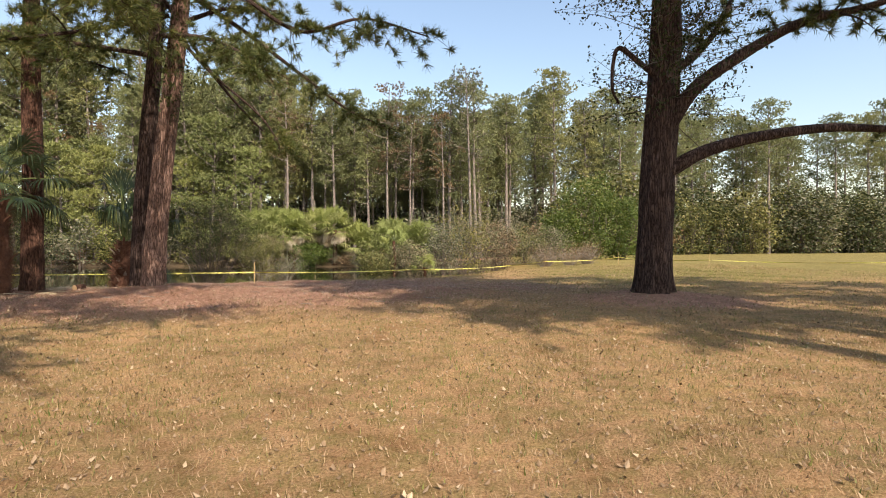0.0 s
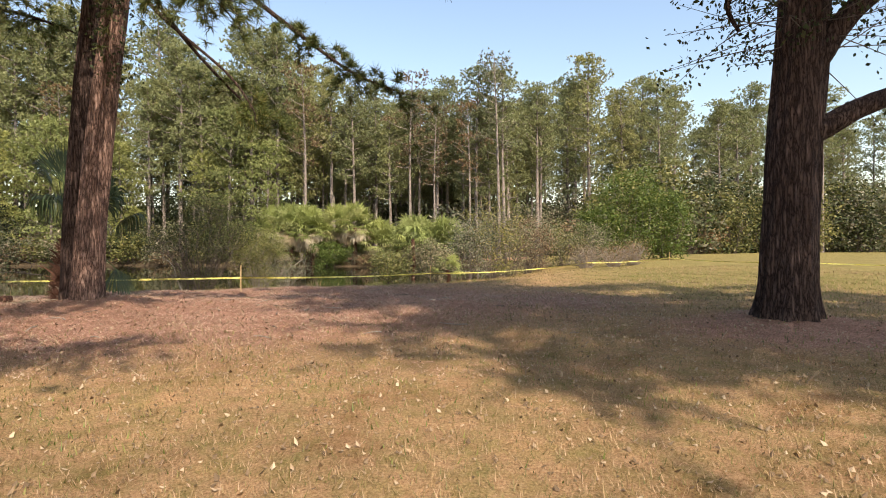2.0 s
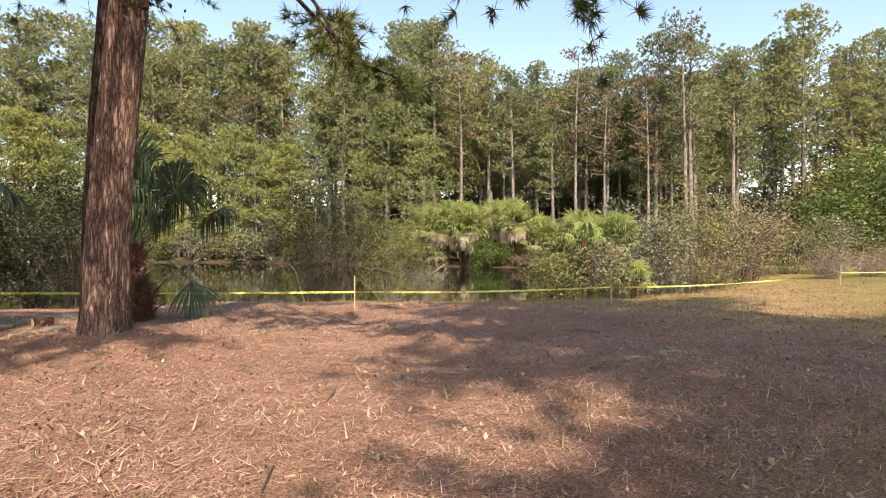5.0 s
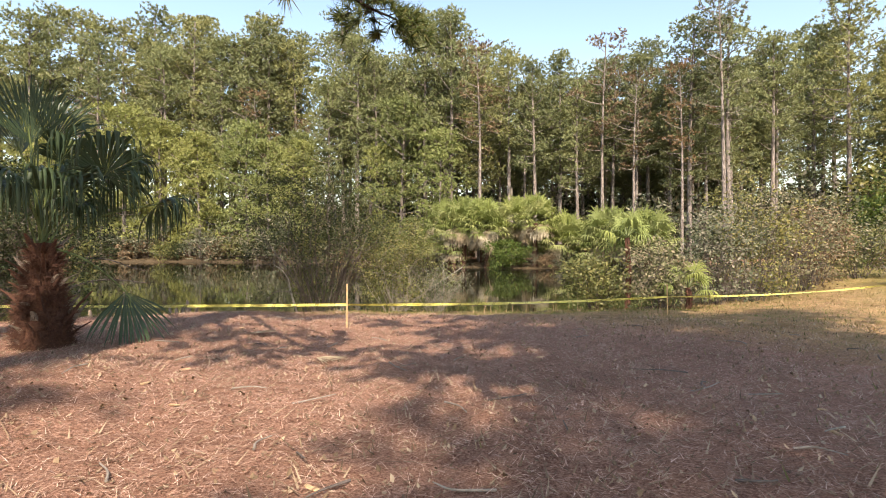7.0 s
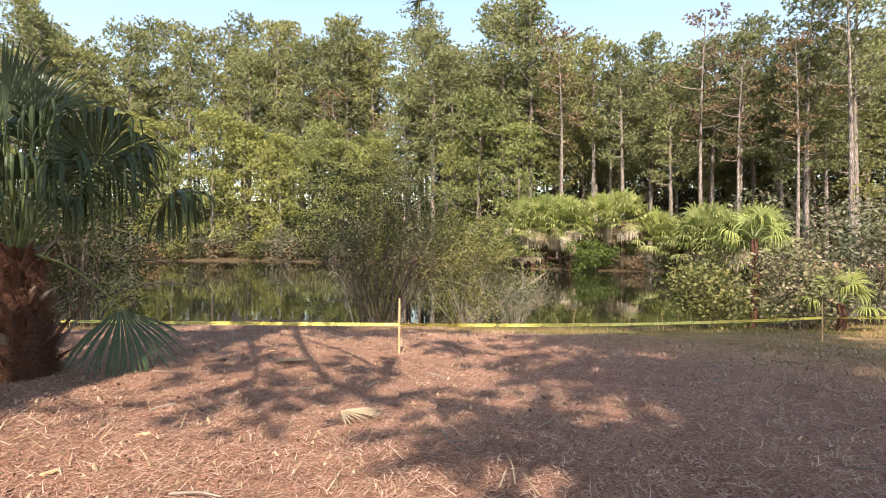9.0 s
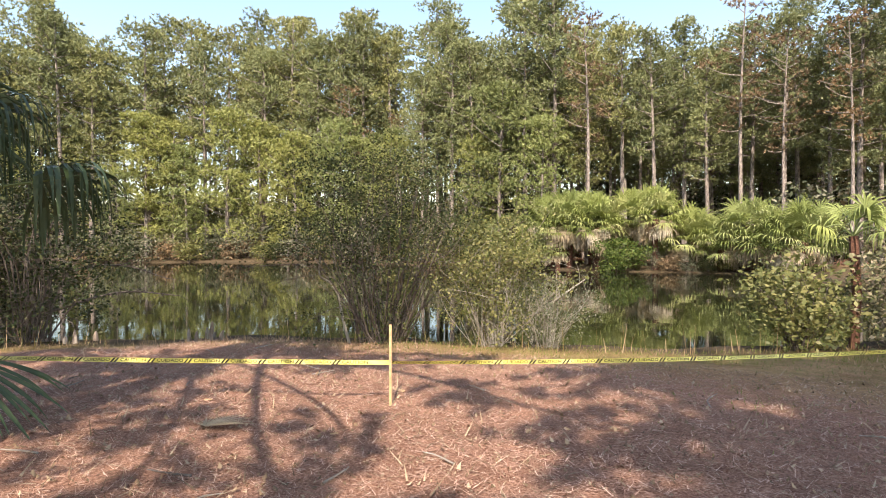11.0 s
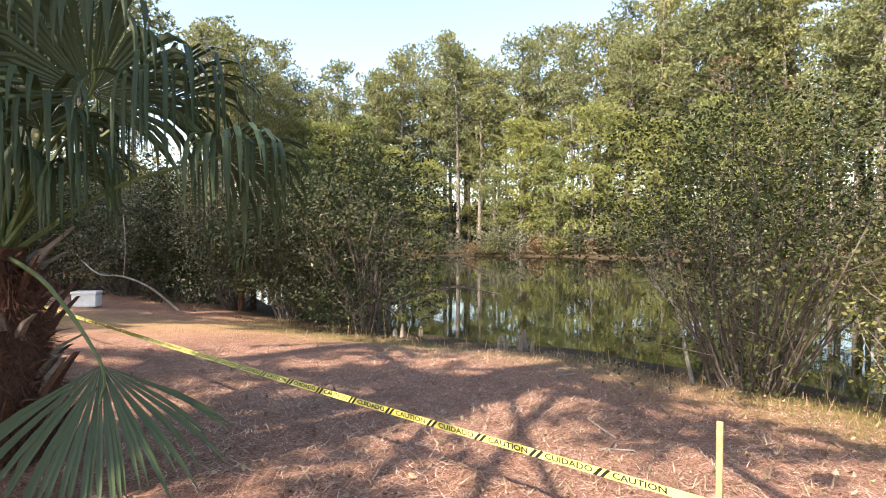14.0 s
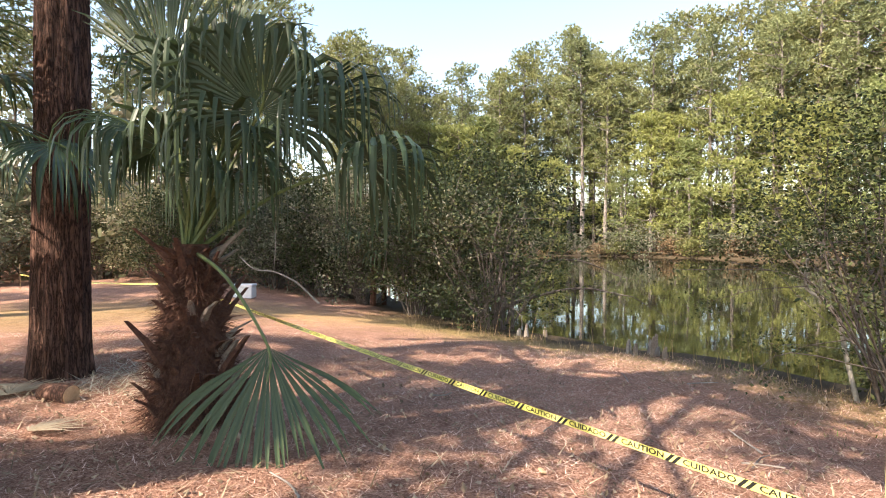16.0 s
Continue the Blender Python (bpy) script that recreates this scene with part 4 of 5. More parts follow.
for i in range(15):
    z, a = 8.6 + 0.5 * i, i * 2.4
    ln = (3.0 + 1.8 * trng.random()) * (1 - 0.035 * i)
    p0 = np.array(L(-7.8, 17.95, z))
    d = np.array([math.cos(a), math.sin(a), 0.2])
    bough(twin, trng, [p0, p0 + d * ln * 0.5 + [0, 0, 0.15], p0 + d * ln + [0, 0, -0.25]], 0.08, 0.025, BARK_DARK, 36, 6, n_needles=24, from_s=0.3, reach=1.1)
ivy = Geo()
cl = [np.array(L(-8.2 + 0.15 * trng.normal() + 0.3, 17.7 + 0.2 * trng.normal(), trng.uniform(5.2, 9.5))) for _ in range(90)]
ivy.quads(leaf_spray(trng, np.array(cl), 14, 0.16, 0.09, 1.2))
part("vine", ivy, LEAF_DARK, twin, "dark vine leaves on the stem")

# the shaded red pine further in
SX, SY = -12.78, 18.17
shade = thing("pine_tree", "straight red-brown pine trunk in the shade", "tree", at=(SX, SY, gz(SX, SY)))
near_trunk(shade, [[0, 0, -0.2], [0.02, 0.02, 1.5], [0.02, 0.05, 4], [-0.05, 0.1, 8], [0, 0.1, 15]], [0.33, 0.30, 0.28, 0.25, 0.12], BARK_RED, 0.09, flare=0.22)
for i in range(13):
    z, a = 7.5 + 0.6 * i, i * 2.4 + 1
    ln = 3.0 + 1.6 * trng.random()
    p0, d = np.array([0, 0.1, z]), np.array([math.cos(a), math.sin(a), 0.2])
    bough(shade, trng, [p0, p0 + d * ln * 0.5 + [0, 0, 0.15], p0 + d * ln + [0, 0, -0.25]], 0.07, 0.02, BARK_DARK, 26, 5, n_needles=24, from_s=0.3, reach=1.1)

# an unseen pine beside the way's start, added to shade the clearing's left
NX, NY = -3.0, 0.3
side = thing("pine_tree", "unseen tall pine, added so its long high boughs shade the dry grass", "tree", at=(NX, NY, gz(NX, NY)))
near_trunk(side, [[0, 0, -0.2], [0, 0, 1.5], [0.05, 0, 8], [0.1, 0, 19]], [0.38, 0.35, 0.3, 0.1], BARK, 0.08)
for i in range(16):
    z, a = 10.5 + 0.52 * i, i * 2.4 + 0.7
    ln = 3.4 + 1.8 * trng.random()
    p0, d = np.array([0.05, 0, z]), np.array([math.cos(a), math.sin(a), 0.16])
    bough(side, trng, [p0, p0 + d * ln * 0.5 + [0, 0, 0.15], p0 + d * ln + [0, 0, -0.5]], 0.08, 0.02, BARK_DARK, 40, 6, n_needles=24, from_s=0.3, reach=1.15, hang=0.45)

# tall unseen pines beside the way, known by shade, placed to cast it
for ox, oy, seed, bare, lx, ly in ((13.0, 1.0, 3, 12.5, 0, 0), (19.0, 3.0, 5, 12.0, 0, 0), (10.2, 8.0, 4, 13.0, 0, 0), (15.5, -5.0, 6, 19.0, 0, 0),
                                  (12.6, -3.5, 7, 13.0, -1.6, 3.2), (-14.5, 6.5, 8, 11.0, 0, 0), (-19.5, 5.5, 9, 11.0, 0, 0), (-18.0, 1.0, 12, 11.0, 0, 0)):
    shader_rng = np.random.default_rng(seed)
    tag = "unseen tall leaning pine, added so its high crown shades the clearing" if lx else "unseen tall pine, added so its high crown shades the clearing"
    ob = thing("pine_tree", tag, "tree", at=(ox, oy, gz(ox, oy)))
    near_trunk(ob, [[0, 0, -0.2], [lx * 0.12, ly * 0.12, 2], [lx * 0.6, ly * 0.6, 8], [lx, ly, bare + 2], [lx, ly, bare + 13]], [0.42, 0.38, 0.3, 0.22, 0.1], BARK, 0.08)
    for i in range(22):
        z, a = bare + 0.56 * i, i * 2.4 + seed
        ln = 3.0 + 2.6 * shader_rng.random()
        p0, d = np.array([lx, ly, z]), np.array([math.cos(a), math.sin(a), 0.16])
        bough(ob, shader_rng, [p0, p0 + d * ln * 0.5 + [0, 0, 0.15], p0 + d * ln + [0, 0, -0.4]], 0.08, 0.02, BARK_DARK, 40, 6, n_needles=34, from_s=0.3, reach=1.15, hang=0.35)

# ---- stakes and tape ----
def stake(x, y, h, lean=0.0, tag="thin wooden stake driven into the bank, holding tape"):
    ob = tagged(part("wooden_stake", stake_mesh(h), STAKE_WOOD), tag, "stake", "stakes along the tape")
    ob.matrix_basis = pose(x, y, gz(x, y), lean, lean * 0.5, 30)
    return ob


def stake_mesh(h):
    bm = bmesh.new()
    bmesh.ops.create_cube(bm, size=1.0, matrix=Matrix.Diagonal((0.032, 0.018, h + 0.2, 1)))
    bmesh.ops.translate(bm, verts=bm.verts, vec=(0, 0, (h - 0.2) / 2))
    bmesh.ops.bevel(bm, geom=bm.edges[:], offset=0.003, segments=1, affect="EDGES")
    me = bpy.data.meshes.new("wooden_stake")
    bm.to_mesh(me)
    bm.free()
    return me


STAKES = [(-27.2, 9.5, 0.9), (-19.6, 17.4, 0.9), (-7.66, 24.38, 0.96), (-1.1, 30.2, 0.85), (7.9, 38.2, 0.9), (14.8, 43.4, 0.95), (17.3, 34.0, 0.9), (24.0, 27.5, 0.9)]
for i, (x, y, h) in enumerate(STAKES):
    stake(x, y, h, (-1) ** i * 0.8)
HEIGHTS = [gz(x, y) + 0.56 * h / 0.96 for x, y, h in STAKES]
HEIGHTS[1], HEIGHTS[2] = gz(-19.6, 17.4) + 0.55, 0.285
tape_rng = np.random.default_rng(3)


def glyph_mesh(word):
    cu = bpy.data.curves.new("tape_word", "FONT")
    cu.body, cu.size, cu.align_x, cu.align_y = word, 0.062, "CENTER", "CENTER"
    cu.offset, cu.resolution_u = 0.0012, 2
    tmp = bpy.data.objects.new("tape_word", cu)
    scene.collection.objects.link(tmp)
    me = bpy.data.meshes.new_from_object(tmp.evaluated_get(bpy.context.evaluated_depsgraph_get()))
    bpy.data.objects.remove(tmp)
    return me


def glyphs(word):
    me = glyph_mesh(word)
    v = np.empty(len(me.vertices) * 3)
    me.vertices.foreach_get("co", v)
    return v.reshape(-1, 3), [list(p.vertices) for p in me.polygons]


WORDS = [glyphs("CAUTION"), glyphs("CUIDADO")]


def tape_run(a, za, b, zb, sag, twist, phase=0.0, word_from=0.0, word_to=1.0):
    """One length of tape between two stakes: a twisting ribbon with printed words."""
    a, b = np.array([*a, za]), np.array([*b, zb])
    ln = np.linalg.norm(b - a)
    n = max(24, int(ln / 0.12))
    s = np.linspace(0, 1, n + 1)
    c = a + (b - a) * s[:, None]
    c[:, 2] -= sag * 4 * s * (1 - s)
    along = unit(b - a)
    flat = unit(np.cross(along, [0, 0, 1.0]))

    def across(u):
        th = twist * np.sin(u * math.pi * 2.0 + phase) + 0.25 * np.sin(u * 17 + phase)
        return np.cos(th)[..., None] * np.array([0, 0, 1.0]) + np.sin(th)[..., None] * flat

    w = 0.026
    up = across(s)
    g = Geo()
    v = np.stack([c - up * w, c + up * w], 1).reshape(-1, 3)
    g.add(v, [[2 * i, 2 * i + 2, 2 * i + 3, 2 * i + 1] for i in range(n)])
    ob = part("caution_tape", g, TAPE_YELLOW)
    tagged(ob, "yellow plastic warning tape with black printing, strung between stakes", "tape", "runs of warning tape")
    for k in range(int(ln / 0.44)):
        ink = Geo()
        u0 = (k + 0.5) * 0.44 / ln
        if not word_from <= u0 <= word_to:
            continue
        pieces = [(*WORDS[k % 2], 0.0)]
        for off in (-0.2, -0.245):
            bar = np.array([[-0.03, -0.03, 0], [-0.008, -0.03, 0], [0.03, 0.03, 0], [0.008, 0.03, 0]])
            pieces.append((bar, [[0, 1, 2, 3]], off))
        for vv, ff, off in pieces:
            u = np.clip(u0 + (vv[:, 0] * 1.12 + off) / ln, 0, 1)
            cc = a + (b - a) * u[:, None]
            cc[:, 2] -= sag * 4 * u * (1 - u)
            upv = across(u)
            nrm = unit(np.cross(along[None] * np.ones((len(u), 1)), upv))
            for sgn in (1, -1):
                p = cc + upv * (vv[:, 1:2] * 0.84) + nrm * 0.002 * sgn
                base = ink.n
                ink.v.append(p)
                ink.n += len(p)
                for f in ff:
                    ink.f.append(np.array([f], np.int64) + base)
        tagged(part("printed_word", ink, TAPE_INK, ob), kind="stuff")


for i, (sag, tw) in enumerate(((0.12, 0.9), (0.04, 0.55), (0.06, 0.5), (0.16, 1.1), (0.1, 0.9), (0.12, 0.7), (0.1, 1.0))):
    tape_run(STAKES[i][:2], HEIGHTS[i], STAKES[i + 1][:2], HEIGHTS[i + 1], sag, tw, 0.7 * i)


# ---- shrubs along the near bank ----
srng = np.random.default_rng(61)


def set_down(ob, x, y, sink=0.05, turn=0.0, k=1.0):
    z = max(gz(x, y), WATER_Z - 0.25) - sink
    ob.matrix_basis = pose(x, y, z, 0, 0, turn) @ Matrix.Diagonal((k, k, k, 1))
    return ob


near = "shrubs of the near bank"
set_down(bush(srng, "waterside_shrub", "large dark many-stemmed shrub at the water's edge", 4.5, 2.35, 60, 280, 84, 0.06, LEAF_DARK, TWIG, 0.3, 0.5, 0.018, 0.22, near), -11.6, 29.3)
set_down(bush(srng, "waterside_shrub", "shrub with pale bare stems and yellow-green leaves", 2.9, 1.4, 58, 190, 60, 0.068, LEAF_YELLOW, PALE_STEM, 0.3, 0.45, 0.011, 0.17, near), -9.2, 30.1)
set_down(bush(srng, "waterside_shrub", "twiggy half-bare shrub with pale stems", 1.7, 1.2, 50, 110, 26, 0.05, LEAF_OLIVE, PALE_STEM, 0.3, 0.3, 0.009, 0.17, near), -8.2, 30.9)
stick = tagged(part("dead_branch", (lambda g: (g.tube(bend([(-12.88, 28.65, 1.4), (-12.95, 28.7, 0.95), (-12.75, 28.85, 0.75), (-12.6, 28.95, 0.45), (-12.5, 28.95, 0.05), (-12.1, 28.8, -0.75)], 6), np.linspace(0.022, 0.035, 31), 8, 0.15, srng), g)[1])(Geo()), PALE_STEM, smooth=True),
               "pale crooked dead branch leaning in a shrub", "branch")
for pts, r in (([(-9.5, 30.2, -0.9), (-9.0, 30.75, -0.35), (-8.3, 31.5, 0.25), (-7.7, 32.3, 0.8)], 0.05), ([(-9.6, 30.1, -0.9), (-9.1, 30.4, -0.55), (-8.9, 30.3, -0.3), (-9.2, 30.2, 0.1)], 0.035)):
    g = Geo()
    c = bend(pts, 6)
    g.tube(c, np.linspace(r, r * 0.3, len(c)), 8, 0.2, srng)
    for i in range(7):
        j = srng.integers(6, len(c))
        e = c[j] + srng.normal(0, 0.28, 3) + [0, 0, 0.2]
        g.tube(bend([c[j], (c[j] + e) / 2 + srng.normal(0, 0.05, 3), e], 3), np.linspace(0.012, 0.004, 7), 5)
    tagged(part("dead_branch", g, PALE_STEM, smooth=True), "bleached fallen limb leaning out over the water", "branch")
for x, y, h, w, m, tag in ((-3.4, 33.2, 1.9, 1.0, LEAF_YELLOW, "yellow-green leafy shrub at the water"), (-1.2, 34.2, 2.4, 1.2, LEAF_OLIVE, "olive shrub with tangled stems"),
                           (0.6, 35.6, 3.6, 1.5, LEAF_OLIVE, "tall olive shrub on the bank"), (2.0, 37.6, 4.2, 1.7, LEAF_YELLOW, "tall yellowing shrub on the bank"),
                           (3.4, 39.8, 4.4, 1.8, LEAF_OLIVE, "tall olive shrub by the tape"), (4.8, 42.2, 3.8, 1.7, LEAF_BROWN, "brown twiggy shrub by the tape"),
                           (5.8, 45.0, 4.4, 2.0, LEAF_OLIVE, "dense olive shrub behind the tape"), (8.0, 46.5, 3.4, 1.8, LEAF_YELLOW, "yellowing shrub behind the tape"),
                           (10.0, 47.5, 3.4, 2.0, LEAF_OLIVE, "dense shrub behind the tape")):
    set_down(bush(srng, "waterside_shrub", tag, h, w, 26, 120, 30, 0.12, m, TWIG, 0.3, 0.12, 0.016, 0.24, near), x, y)
for x, y, h in ((8.8, 42.5, 1.7), (11.0, 43.8, 1.6), (12.6, 44.6, 1.9)):
    set_down(bush(srng, "brush_pile", "grey pile of dry bare brush", h, 1.5, 90, 30, 8, 0.07, LEAF_BROWN, DEAD_WOOD, 0.3, 0.2, 0.014, 0.25, "dry brush by the tape"), x, y)
for x, y, h, w in ((16.8, 59.5, 8.6, 3.3), (20.6, 60.5, 6.8, 2.6), (13.6, 58.5, 5.0, 2.0)):
    set_down(bush(srng, "field_tree", "bright green leafy young tree at the field's edge", h, w, 12, 230, 34, 0.24, LEAF_BRIGHT, TWIG, 0.3, 0.06, 0.05, 0.42, "green trees at the field"), x, y)
# thicket of the left bank
for x, y, h, w, m, tag in ((-19.6, 25.4, 4.7, 2.2, LEAF_DARK, "overhanging olive shrub with bare lower limbs"), (-22.4, 23.6, 4.6, 1.9, LEAF_DARK, "dark shrub crowding the bank"), (-21.2, 25.0, 4.0, 1.5, LEAF_OLIVE, "olive shrub with many thin stems"), (-24.2, 22.0, 4.8, 1.8, LEAF_OLIVE, "tall olive shrub crowding the bank"),
                           (-26.5, 21.3, 5.0, 1.9, LEAF_DARK, "tall dark thicket shrub on the bank"), (-28.8, 19.6, 4.6, 2.0, LEAF_OLIVE, "olive thicket shrub behind the tape"),
                           (-31.5, 17.5, 5.0, 2.2, LEAF_DARK, "dense dark thicket shrub behind tape"), (-25.8, 20.6, 4.6, 1.7, LEAF_DARK, "dark thicket shrub behind the white box"), (-26.4, 18.6, 3.6, 1.6, LEAF_OLIVE, "olive thicket shrub behind the white box"), (-27.4, 16.6, 4.4, 1.9, LEAF_DARK, "dark thicket shrub beyond the tape"), (-28.8, 14.4, 3.6, 1.8, LEAF_DARK, "dark low thicket shrub beyond the tape"), (-30.5, 13.0, 4.0, 2.2, LEAF_OLIVE, "olive thicket shrub by the clearing"), (-32.5, 10.0, 4.6, 2.4, LEAF_DARK, "dark thicket shrub by the clearing"), (-30.5, 6.0, 3.6, 2.2, LEAF_OLIVE, "olive thicket shrub at the clearing")):
    set_down(bush(srng, "thicket_shrub", tag, h, w, 40, 260, 50, 0.095, m, TWIG, 0.3, 0.16, 0.02, 0.26, "thicket of the left bank"), x, y)
for pts in ([(-21.0, 25.0, -0.6), (-20.7, 25.8, 0.3), (-20.2, 26.8, 1.0), (-19.5, 27.7, 1.1), (-18.9, 28.6, 0.7)], [(-20.8, 25.1, -0.7), (-20.3, 26.2, -0.1), (-19.5, 27.6, 0.35), (-18.6, 28.8, 0.2)]):
    g = Geo()
    c = bend(pts, 6)
    g.tube(c, np.linspace(0.06, 0.012, len(c)), 7, 0.15, srng)
    for i in range(16):
        j = srng.integers(8, len(c))
        e = c[j] + srng.normal(0, 0.35, 3) + [0.1, 0.25, -0.1]
        g.tube(bend([c[j], (c[j] + e) / 2 + srng.normal(0, 0.06, 3), e], 3), np.linspace(0.011, 0.004, 7), 4)
    tagged(part("overhanging_branch", g, TWIG, smooth=True), "bare dark branch stretching over the pond", "branch", "branches over the pond")

for pts, r in (([(-23.4, 18.0, 1.1), (-23.1, 18.5, 0.72), (-23.0, 19.1, 0.64), (-22.9, 19.8, 0.3), (-22.8, 20.5, -0.35)], 0.035), ([(-23.0, 19.1, 0.64), (-23.0, 19.15, 1.5), (-23.05, 19.1, 2.4)], 0.018)):
    g = Geo()
    c = bend(pts, 6)
    g.tube(c, np.linspace(r * 0.5, r, len(c)), 7, 0.2, srng)
    tagged(part("dead_branch", g, DEAD_WOOD, smooth=True), "bleached dead branch propped in the thicket", "branch")


def palmetto(x, y, h, n, ln, tag, droop=1.2, mat=None):
    ob = thing("palmetto", tag, "palm", "palmettos of the near bank", at=(x, y, max(gz(x, y), WATER_Z)))
    t = Geo()
    t.tube([[0, 0, -0.2], [0.06, 0, h * 0.5], [0, 0.03, h]], [0.11, 0.1, 0.09], 8, 0.25, srng)
    part("trunk", t, BOOT, ob)
    for i in range(n):
        a, e = i * 2.4 + srng.normal(0, 0.2), 1.2 - 1.5 * i / n
        d = np.array([math.cos(a) * math.cos(e), math.sin(a) * math.cos(e), math.sin(e)])
        palm_leaf(ob, srng, (0, 0, h), np.array([0, 0, h]) + d * ln * 0.8, d, (0.1, 0, 1) if e < 1.1 else (d[1], -d[0], 0.3), 26, ln, 4.0, droop, 0.25, mat)
    return ob


palmetto(-2.3, 34.1, 2.5, 7, 0.75, "thin palm with a crooked bare trunk and drooping fans", 1.5, FROND_SUNLIT)
palmetto(-0.4, 33.5, 0.7, 6, 0.7, "small low palmetto among shrubs", 1.2, FROND_SUNLIT)
palmetto(-23.8, 22.2, 1.9, 10, 1.2, "drooping palmetto at the dark bank", 1.7)
palmetto(-25.0, 22.6, 1.5, 9, 1.1, "drooping palmetto at the dark bank", 1.7)

# ---- small things on the ground ----
box = thing("plastic_box", "small white plastic box lying on the straw", "box", at=(-22.6, 18.3, gz(-22.6, 18.3)), turn=80)


def slab(w, d, h, bevel):
    bm = bmesh.new()
    bmesh.ops.create_cube(bm, size=1.0, matrix=Matrix.Diagonal((w, d, h, 1)))
    bmesh.ops.translate(bm, verts=bm.verts, vec=(0, 0, h / 2))
    bmesh.ops.bevel(bm, geom=bm.edges[:], offset=bevel, segments=3, affect="EDGES")
    me = bpy.data.meshes.new("slab")
    bm.to_mesh(me)
    bm.free()
    return me


part("body", slab(0.6, 0.4, 0.34, 0.02), WHITE_PLASTIC, box)
lid = part("lid", slab(0.63, 0.43, 0.07, 0.015), WHITE_PLASTIC, box)
lid.location.z = 0.342
fb = part("base", slab(0.5, 0.34, 0.05, 0.01), GREY_PLASTIC, box, "dark grey base strip")
fb.location.z = -0.03


def knees(x, y, n, hs, tag):
    ob = thing("cypress_knee_cluster", tag, "stump", at=(x, y, gz(x, y)))
    for i in range(n):
        g = Geo()
        h = hs * (0.5 + 0.7 * srng.random())
        a = srng.normal(0, 0.22, 2)
        g.tube([[a[0], a[1], -0.15], [a[0] * 1.05, a[1], h * 0.6], [a[0] * 1.1 + 0.02, a[1], h]], [0.07, 0.045, 0.022], 9, 0.4, srng)
        part("stub", g, DEAD_WOOD if i % 3 == 0 else BOOT_GREY, ob)


knees(-18.1, 26.1, 4, 0.34, "broken pale stubs at the bank")
knees(-15.7, 27.5, 7, 0.36, "cluster of grey stubs and broken sticks at the water")
log = thing("cut_log", "short cut log with pale sawn face, lying on straw", "log", at=(-11.6, 18.75, gz(-11.6, 18.75) + 0.07), turn=-20)
g = Geo()
g.tube([[0, -0.2, 0], [0, 0, 0.01], [0, 0.14, 0]], [0.1, 0.1, 0.098], 16, 0.08, srng, cap=False)
part("bark", g, BARK_RED, log, smooth=True)
for yy in (-0.2, 0.14):
    g = Geo()
    g.tube([[0, yy - 0.006, 0], [0, yy + 0.006, 0]], [0.096, 0.096], 16)
    part("sawn_face", g, CUT_WOOD, log, "pale sawn wood")
# dead palm fans flat on the straw
for x, y, a, ln in ((-6.3, 21.2, 20, 0.55), (-8.6, 22.6, 100, 0.5), (-11.7, 18.2, 200, 0.7), (-12.2, 17.6, 60, 0.6), (-11.9, 16.4, 300, 0.6), (-10.6, 19.0, 150, 0.5), (-10.2, 17.2, 30, 0.6), (-10.9, 16.6, 250, 0.55), (-9.9, 16.2, 110, 0.5), (-11.4, 17.4, 330, 0.65), (-10.4, 18.3, 200, 0.5)):
    g = place_leaf(fan(srng, 20, ln, 2.2, 0.1, 0.4), (0, 0, 0.05), (1, 0, 0.02), (0, 0.1, 1))
    tagged(part("fallen_frond", g, FROND_DEAD), "dry tan palm fan lying on the straw", "frond", "fallen fronds").matrix_basis = pose(x, y, gz(x, y) + 0.01, 0, 0, a)
# sticks and chips
for i in range(70):
    x, y = srng.uniform(-13, 3), srng.uniform(13, 27.5)
    ln = srng.uniform(0.12, 0.5) * (1 if i % 5 else 1.6)
    g = Geo()
    c = bend([[-ln / 2, 0, 0], [srng.normal(0, 0.05), srng.normal(0, 0.08 * ln), 0.02], [ln / 2, srng.normal(0, 0.1 * ln), srng.uniform(0, 0.06)]], 4)
    g.tube(c, np.linspace(0.011, 0.005, len(c)), 6, 0.2, srng)
    if ln > 0.5:
        g.tube(bend([c[4], c[4] + [0.1, 0.1, 0.03], c[4] + [0.22, 0.2 * srng.normal(), 0.08]], 3), np.linspace(0.006, 0.003, 7), 5)
    tagged(part("fallen_stick", g, (DEAD_WOOD, TWIG, DEAD_WOOD)[i % 3]), "dry twig lying on the pine straw", "stick", "fallen sticks").matrix_basis = pose(x, y, gz(x, y) + 0.02, 0, 0, srng.random() * 360)
chip = slab(0.09, 0.035, 0.014, 0.005)
for i in range(46):
    x, y = srng.uniform(-14, 5), srng.uniform(4, 25)
    k = srng.uniform(0.5, 1.5)
    tagged(part("wood_chip", chip, CUT_WOOD), "pale wood chip on the ground", "chip", "wood chips").matrix_basis = pose(x, y, gz(x, y) + 0.005, srng.normal(0, 12), srng.normal(0, 12), srng.random() * 360) @ Matrix.Diagonal((k, k, k, 1))


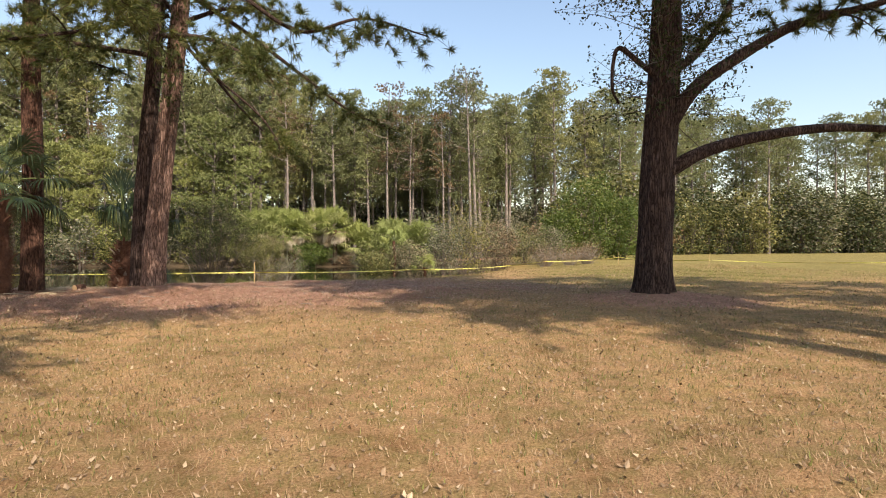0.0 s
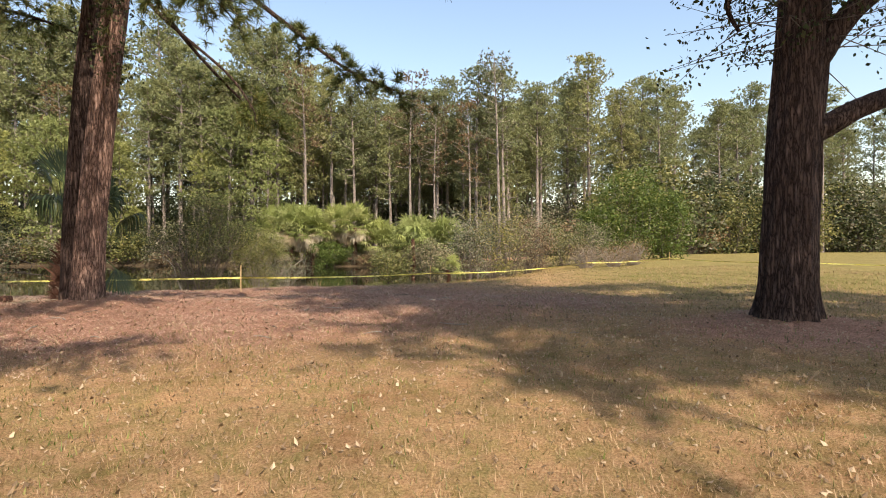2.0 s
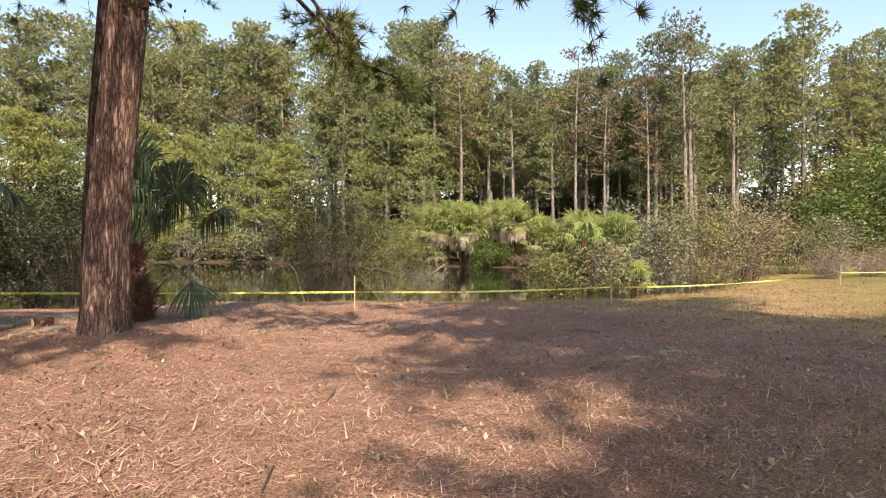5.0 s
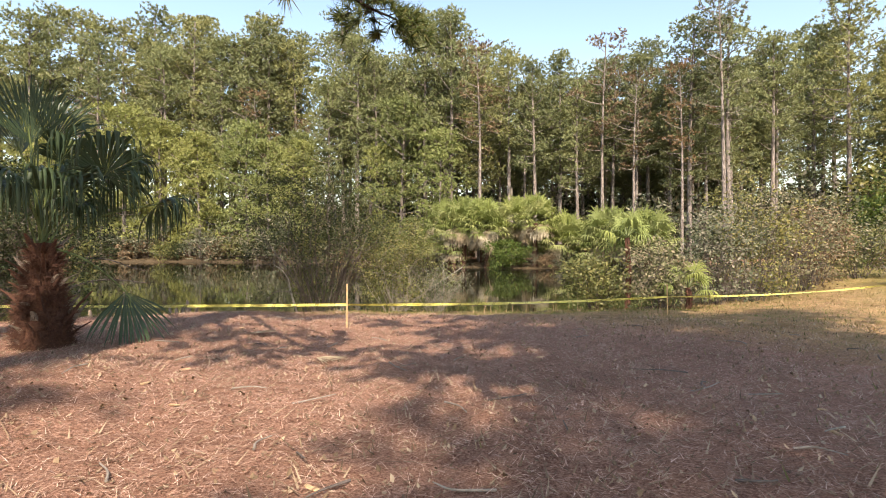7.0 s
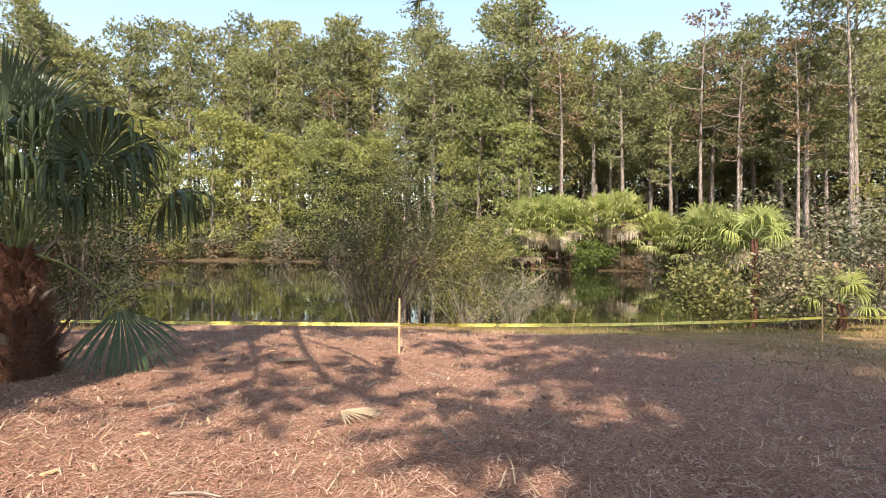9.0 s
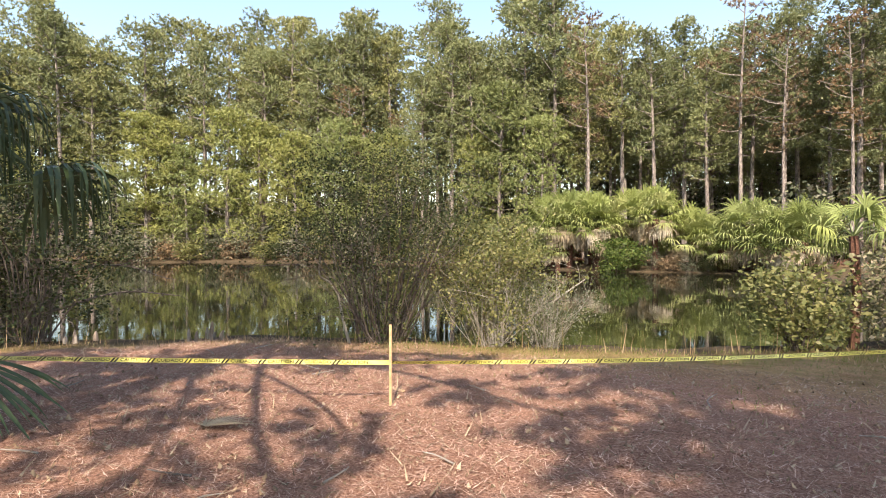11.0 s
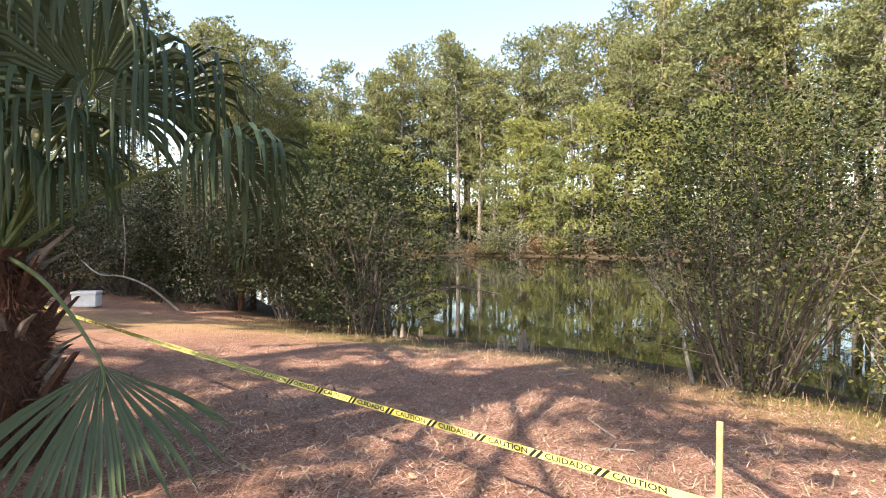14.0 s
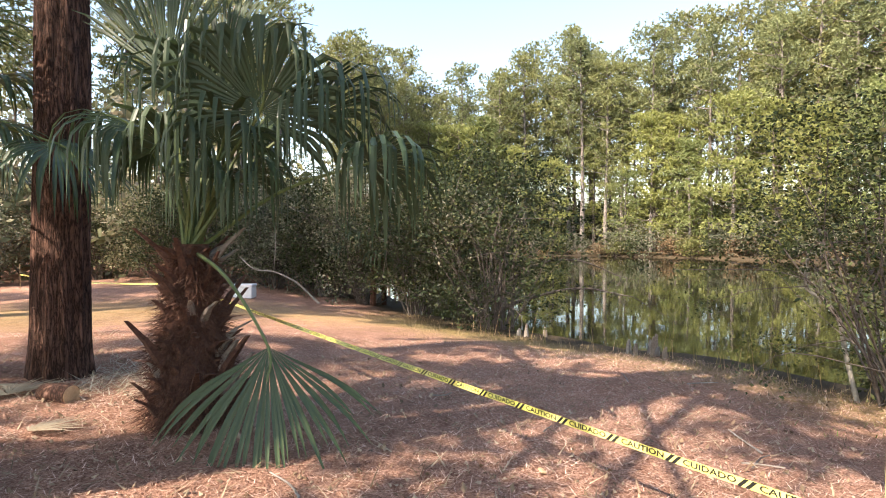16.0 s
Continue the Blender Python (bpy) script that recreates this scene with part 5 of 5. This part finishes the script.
# ---- grass and straw ----
def strew(name, tag, mat, n, xs, ys, want, length, width, lift, spread, bias):
    """Blades or needles over a stretch of ground, where the map wants them; thicker towards the way."""
    x, y = srng.uniform(*xs, n), srng.uniform(*ys, n)
    tuft = np.sin(x * 9 + 3 * np.sin(y * 7)) * np.cos(y * 8.3 + 3 * np.sin(x * 6.1)) * 0.5 + 0.5
    keep = srng.random(n) < want(x, y) * (0.25 + 0.9 * tuft)
    x, y = x[keep], y[keep]
    d = shore_distance(x, y)
    x, y = x[d > 0.3], y[d > 0.3]
    k = len(x)
    z = ground_z(x, y)
    a = srng.random(k) * 2 * math.pi
    up = lift + spread * srng.random(k)
    w = unit(np.column_stack([np.cos(a), np.sin(a), up]))
    ln = length * (0.4 + 1.0 * srng.random((k, 1)) ** bias)
    s = np.column_stack([-np.sin(a), np.cos(a), 0 * a]) * width * (0.6 + 0.8 * srng.random((k, 1))) * 0.5
    p = np.column_stack([x, y, z + 0.004 + (0.02 * srng.random(k) if lift < 0.3 else 0)])
    g = Geo()
    g.tris(np.stack([p - s, p + s, p + w * ln], 1))
    tagged(part(name, g, mat), tag, "ground cover", kind="stuff")


def straw_want(x, y):
    return np.clip(straw_map(x, y) * 1.2 + 0.05, 0, 1)


def grass_want(x, y):
    patch = 0.5 + 0.5 * np.sin(x * 0.8 + 2 * np.sin(y * 0.37)) * np.cos(y * 0.6 + 1.5 * np.sin(x * 0.5))
    return np.clip(1.1 - straw_map(x, y) * 1.25, 0.04, 1) * (0.35 + 0.65 * patch)


def lush_want(x, y):
    patch = 0.5 + 0.5 * np.sin(x * 1.1 + 1.3 + 2 * np.sin(y * 0.5)) * np.cos(y * 0.9 + 2 * np.sin(x * 0.4))
    edge_band = smooth(4.0, 2.0, shore_distance(x, y)) * 0.9
    return np.clip((1.0 - straw_map(x, y)) * patch ** 2 * 0.8 + edge_band + 0.4 * smooth(4, 10, x) * smooth(17, 24, y), 0, 1)


strew("dry_grass", "short dry tan grass blades over the mown ground", GRASS_BLADE, 380000, (-11, 13), (0.8, 17), grass_want, 0.075, 0.0065, 0.5, 1.5, 1.6)
strew("dry_grass", "short dry tan grass blades of the farther field", GRASS_BLADE, 60000, (-3, 22), (16, 42), grass_want, 0.11, 0.02, 0.5, 1.2, 1.6)
strew("green_grass", "patches of short green grass among the dry", GRASS_GREEN, 150000, (-11, 16), (0.8, 34), lush_want, 0.075, 0.012, 0.7, 1.8, 1.5)
strew("pine_straw", "loose rust-brown pine needles on the ground", NEEDLE_LITTER, 430000, (-16, 4), (11, 29), straw_want, 0.12, 0.0062, 0.02, 0.3, 1.0)
strew("twig_litter", "short dry twigs, stems and bark bits on the straw", LITTER, 24000, (-16, 5), (11, 29), straw_want, 0.22, 0.014, 0.03, 0.5, 1.3)
strew("grass_tufts", "taller dry tufts in the mown grass", GRASS_BLADE, 60000, (-11, 13), (1.2, 24), lambda x, y: grass_want(x, y) * (np.sin(x * 5.1 + 2 * np.sin(y * 3.3)) * np.sin(y * 4.7 + 2 * np.sin(x * 2.9)) > 0.45), 0.13, 0.008, 0.9, 1.8, 1.3)
strew("dry_straw", "pale heap of dry palm blades and straw by the palm", FROND_DEAD, 5200, (-14.5, -11.4), (17.2, 20.4), lambda x, y: np.exp(-((x + 12.6) / 1.0) ** 2 - ((y - 19.3) / 0.8) ** 2), 0.3, 0.013, 0.05, 0.45, 1.0)
strew("bank_grass", "tufts of tan and green grass along the water's edge", GRASS_BLADE, 30000, (-22, 3), (21, 37), lambda x, y: smooth(3.2, 1.6, shore_distance(x, y)), 0.16, 0.009, 0.8, 1.5, 1.5)

strew("reeds", "thin dry upright stalks along the water's edge", GRASS_BLADE, 6000, (-20, 4), (24, 40), lambda x, y: smooth(1.5, 0.9, shore_distance(x, y)) * 0.8, 0.75, 0.014, 2.2, 4.0, 1.4)


def leaf_litter(n, xs, ys):
    """Curled dry leaves and bits of bark strewn over the ground."""
    x, y = srng.uniform(*xs, n), srng.uniform(*ys, n)
    p = np.column_stack([x, y, ground_z(x, y) + 0.012])
    g = Geo()
    a = srng.random(n) * 6.283
    d = np.column_stack([np.cos(a), np.sin(a), srng.normal(0, 0.35, n)])
    s = np.column_stack([-np.sin(a), np.cos(a), srng.normal(0, 0.35, n)])
    k = srng.uniform(0.015, 0.06, (n, 1))
    g.quads(np.stack([p, p + d * k * 0.5 + s * k * 0.4, p + d * k + [0, 0, 0.02], p + d * k * 0.5 - s * k * 0.4], 1))
    tagged(part("leaf_litter", g, LITTER), "small curled dry leaves strewn over grass and straw", "ground cover", kind="stuff")


leaf_litter(34000, (-14, 12), (1, 29))
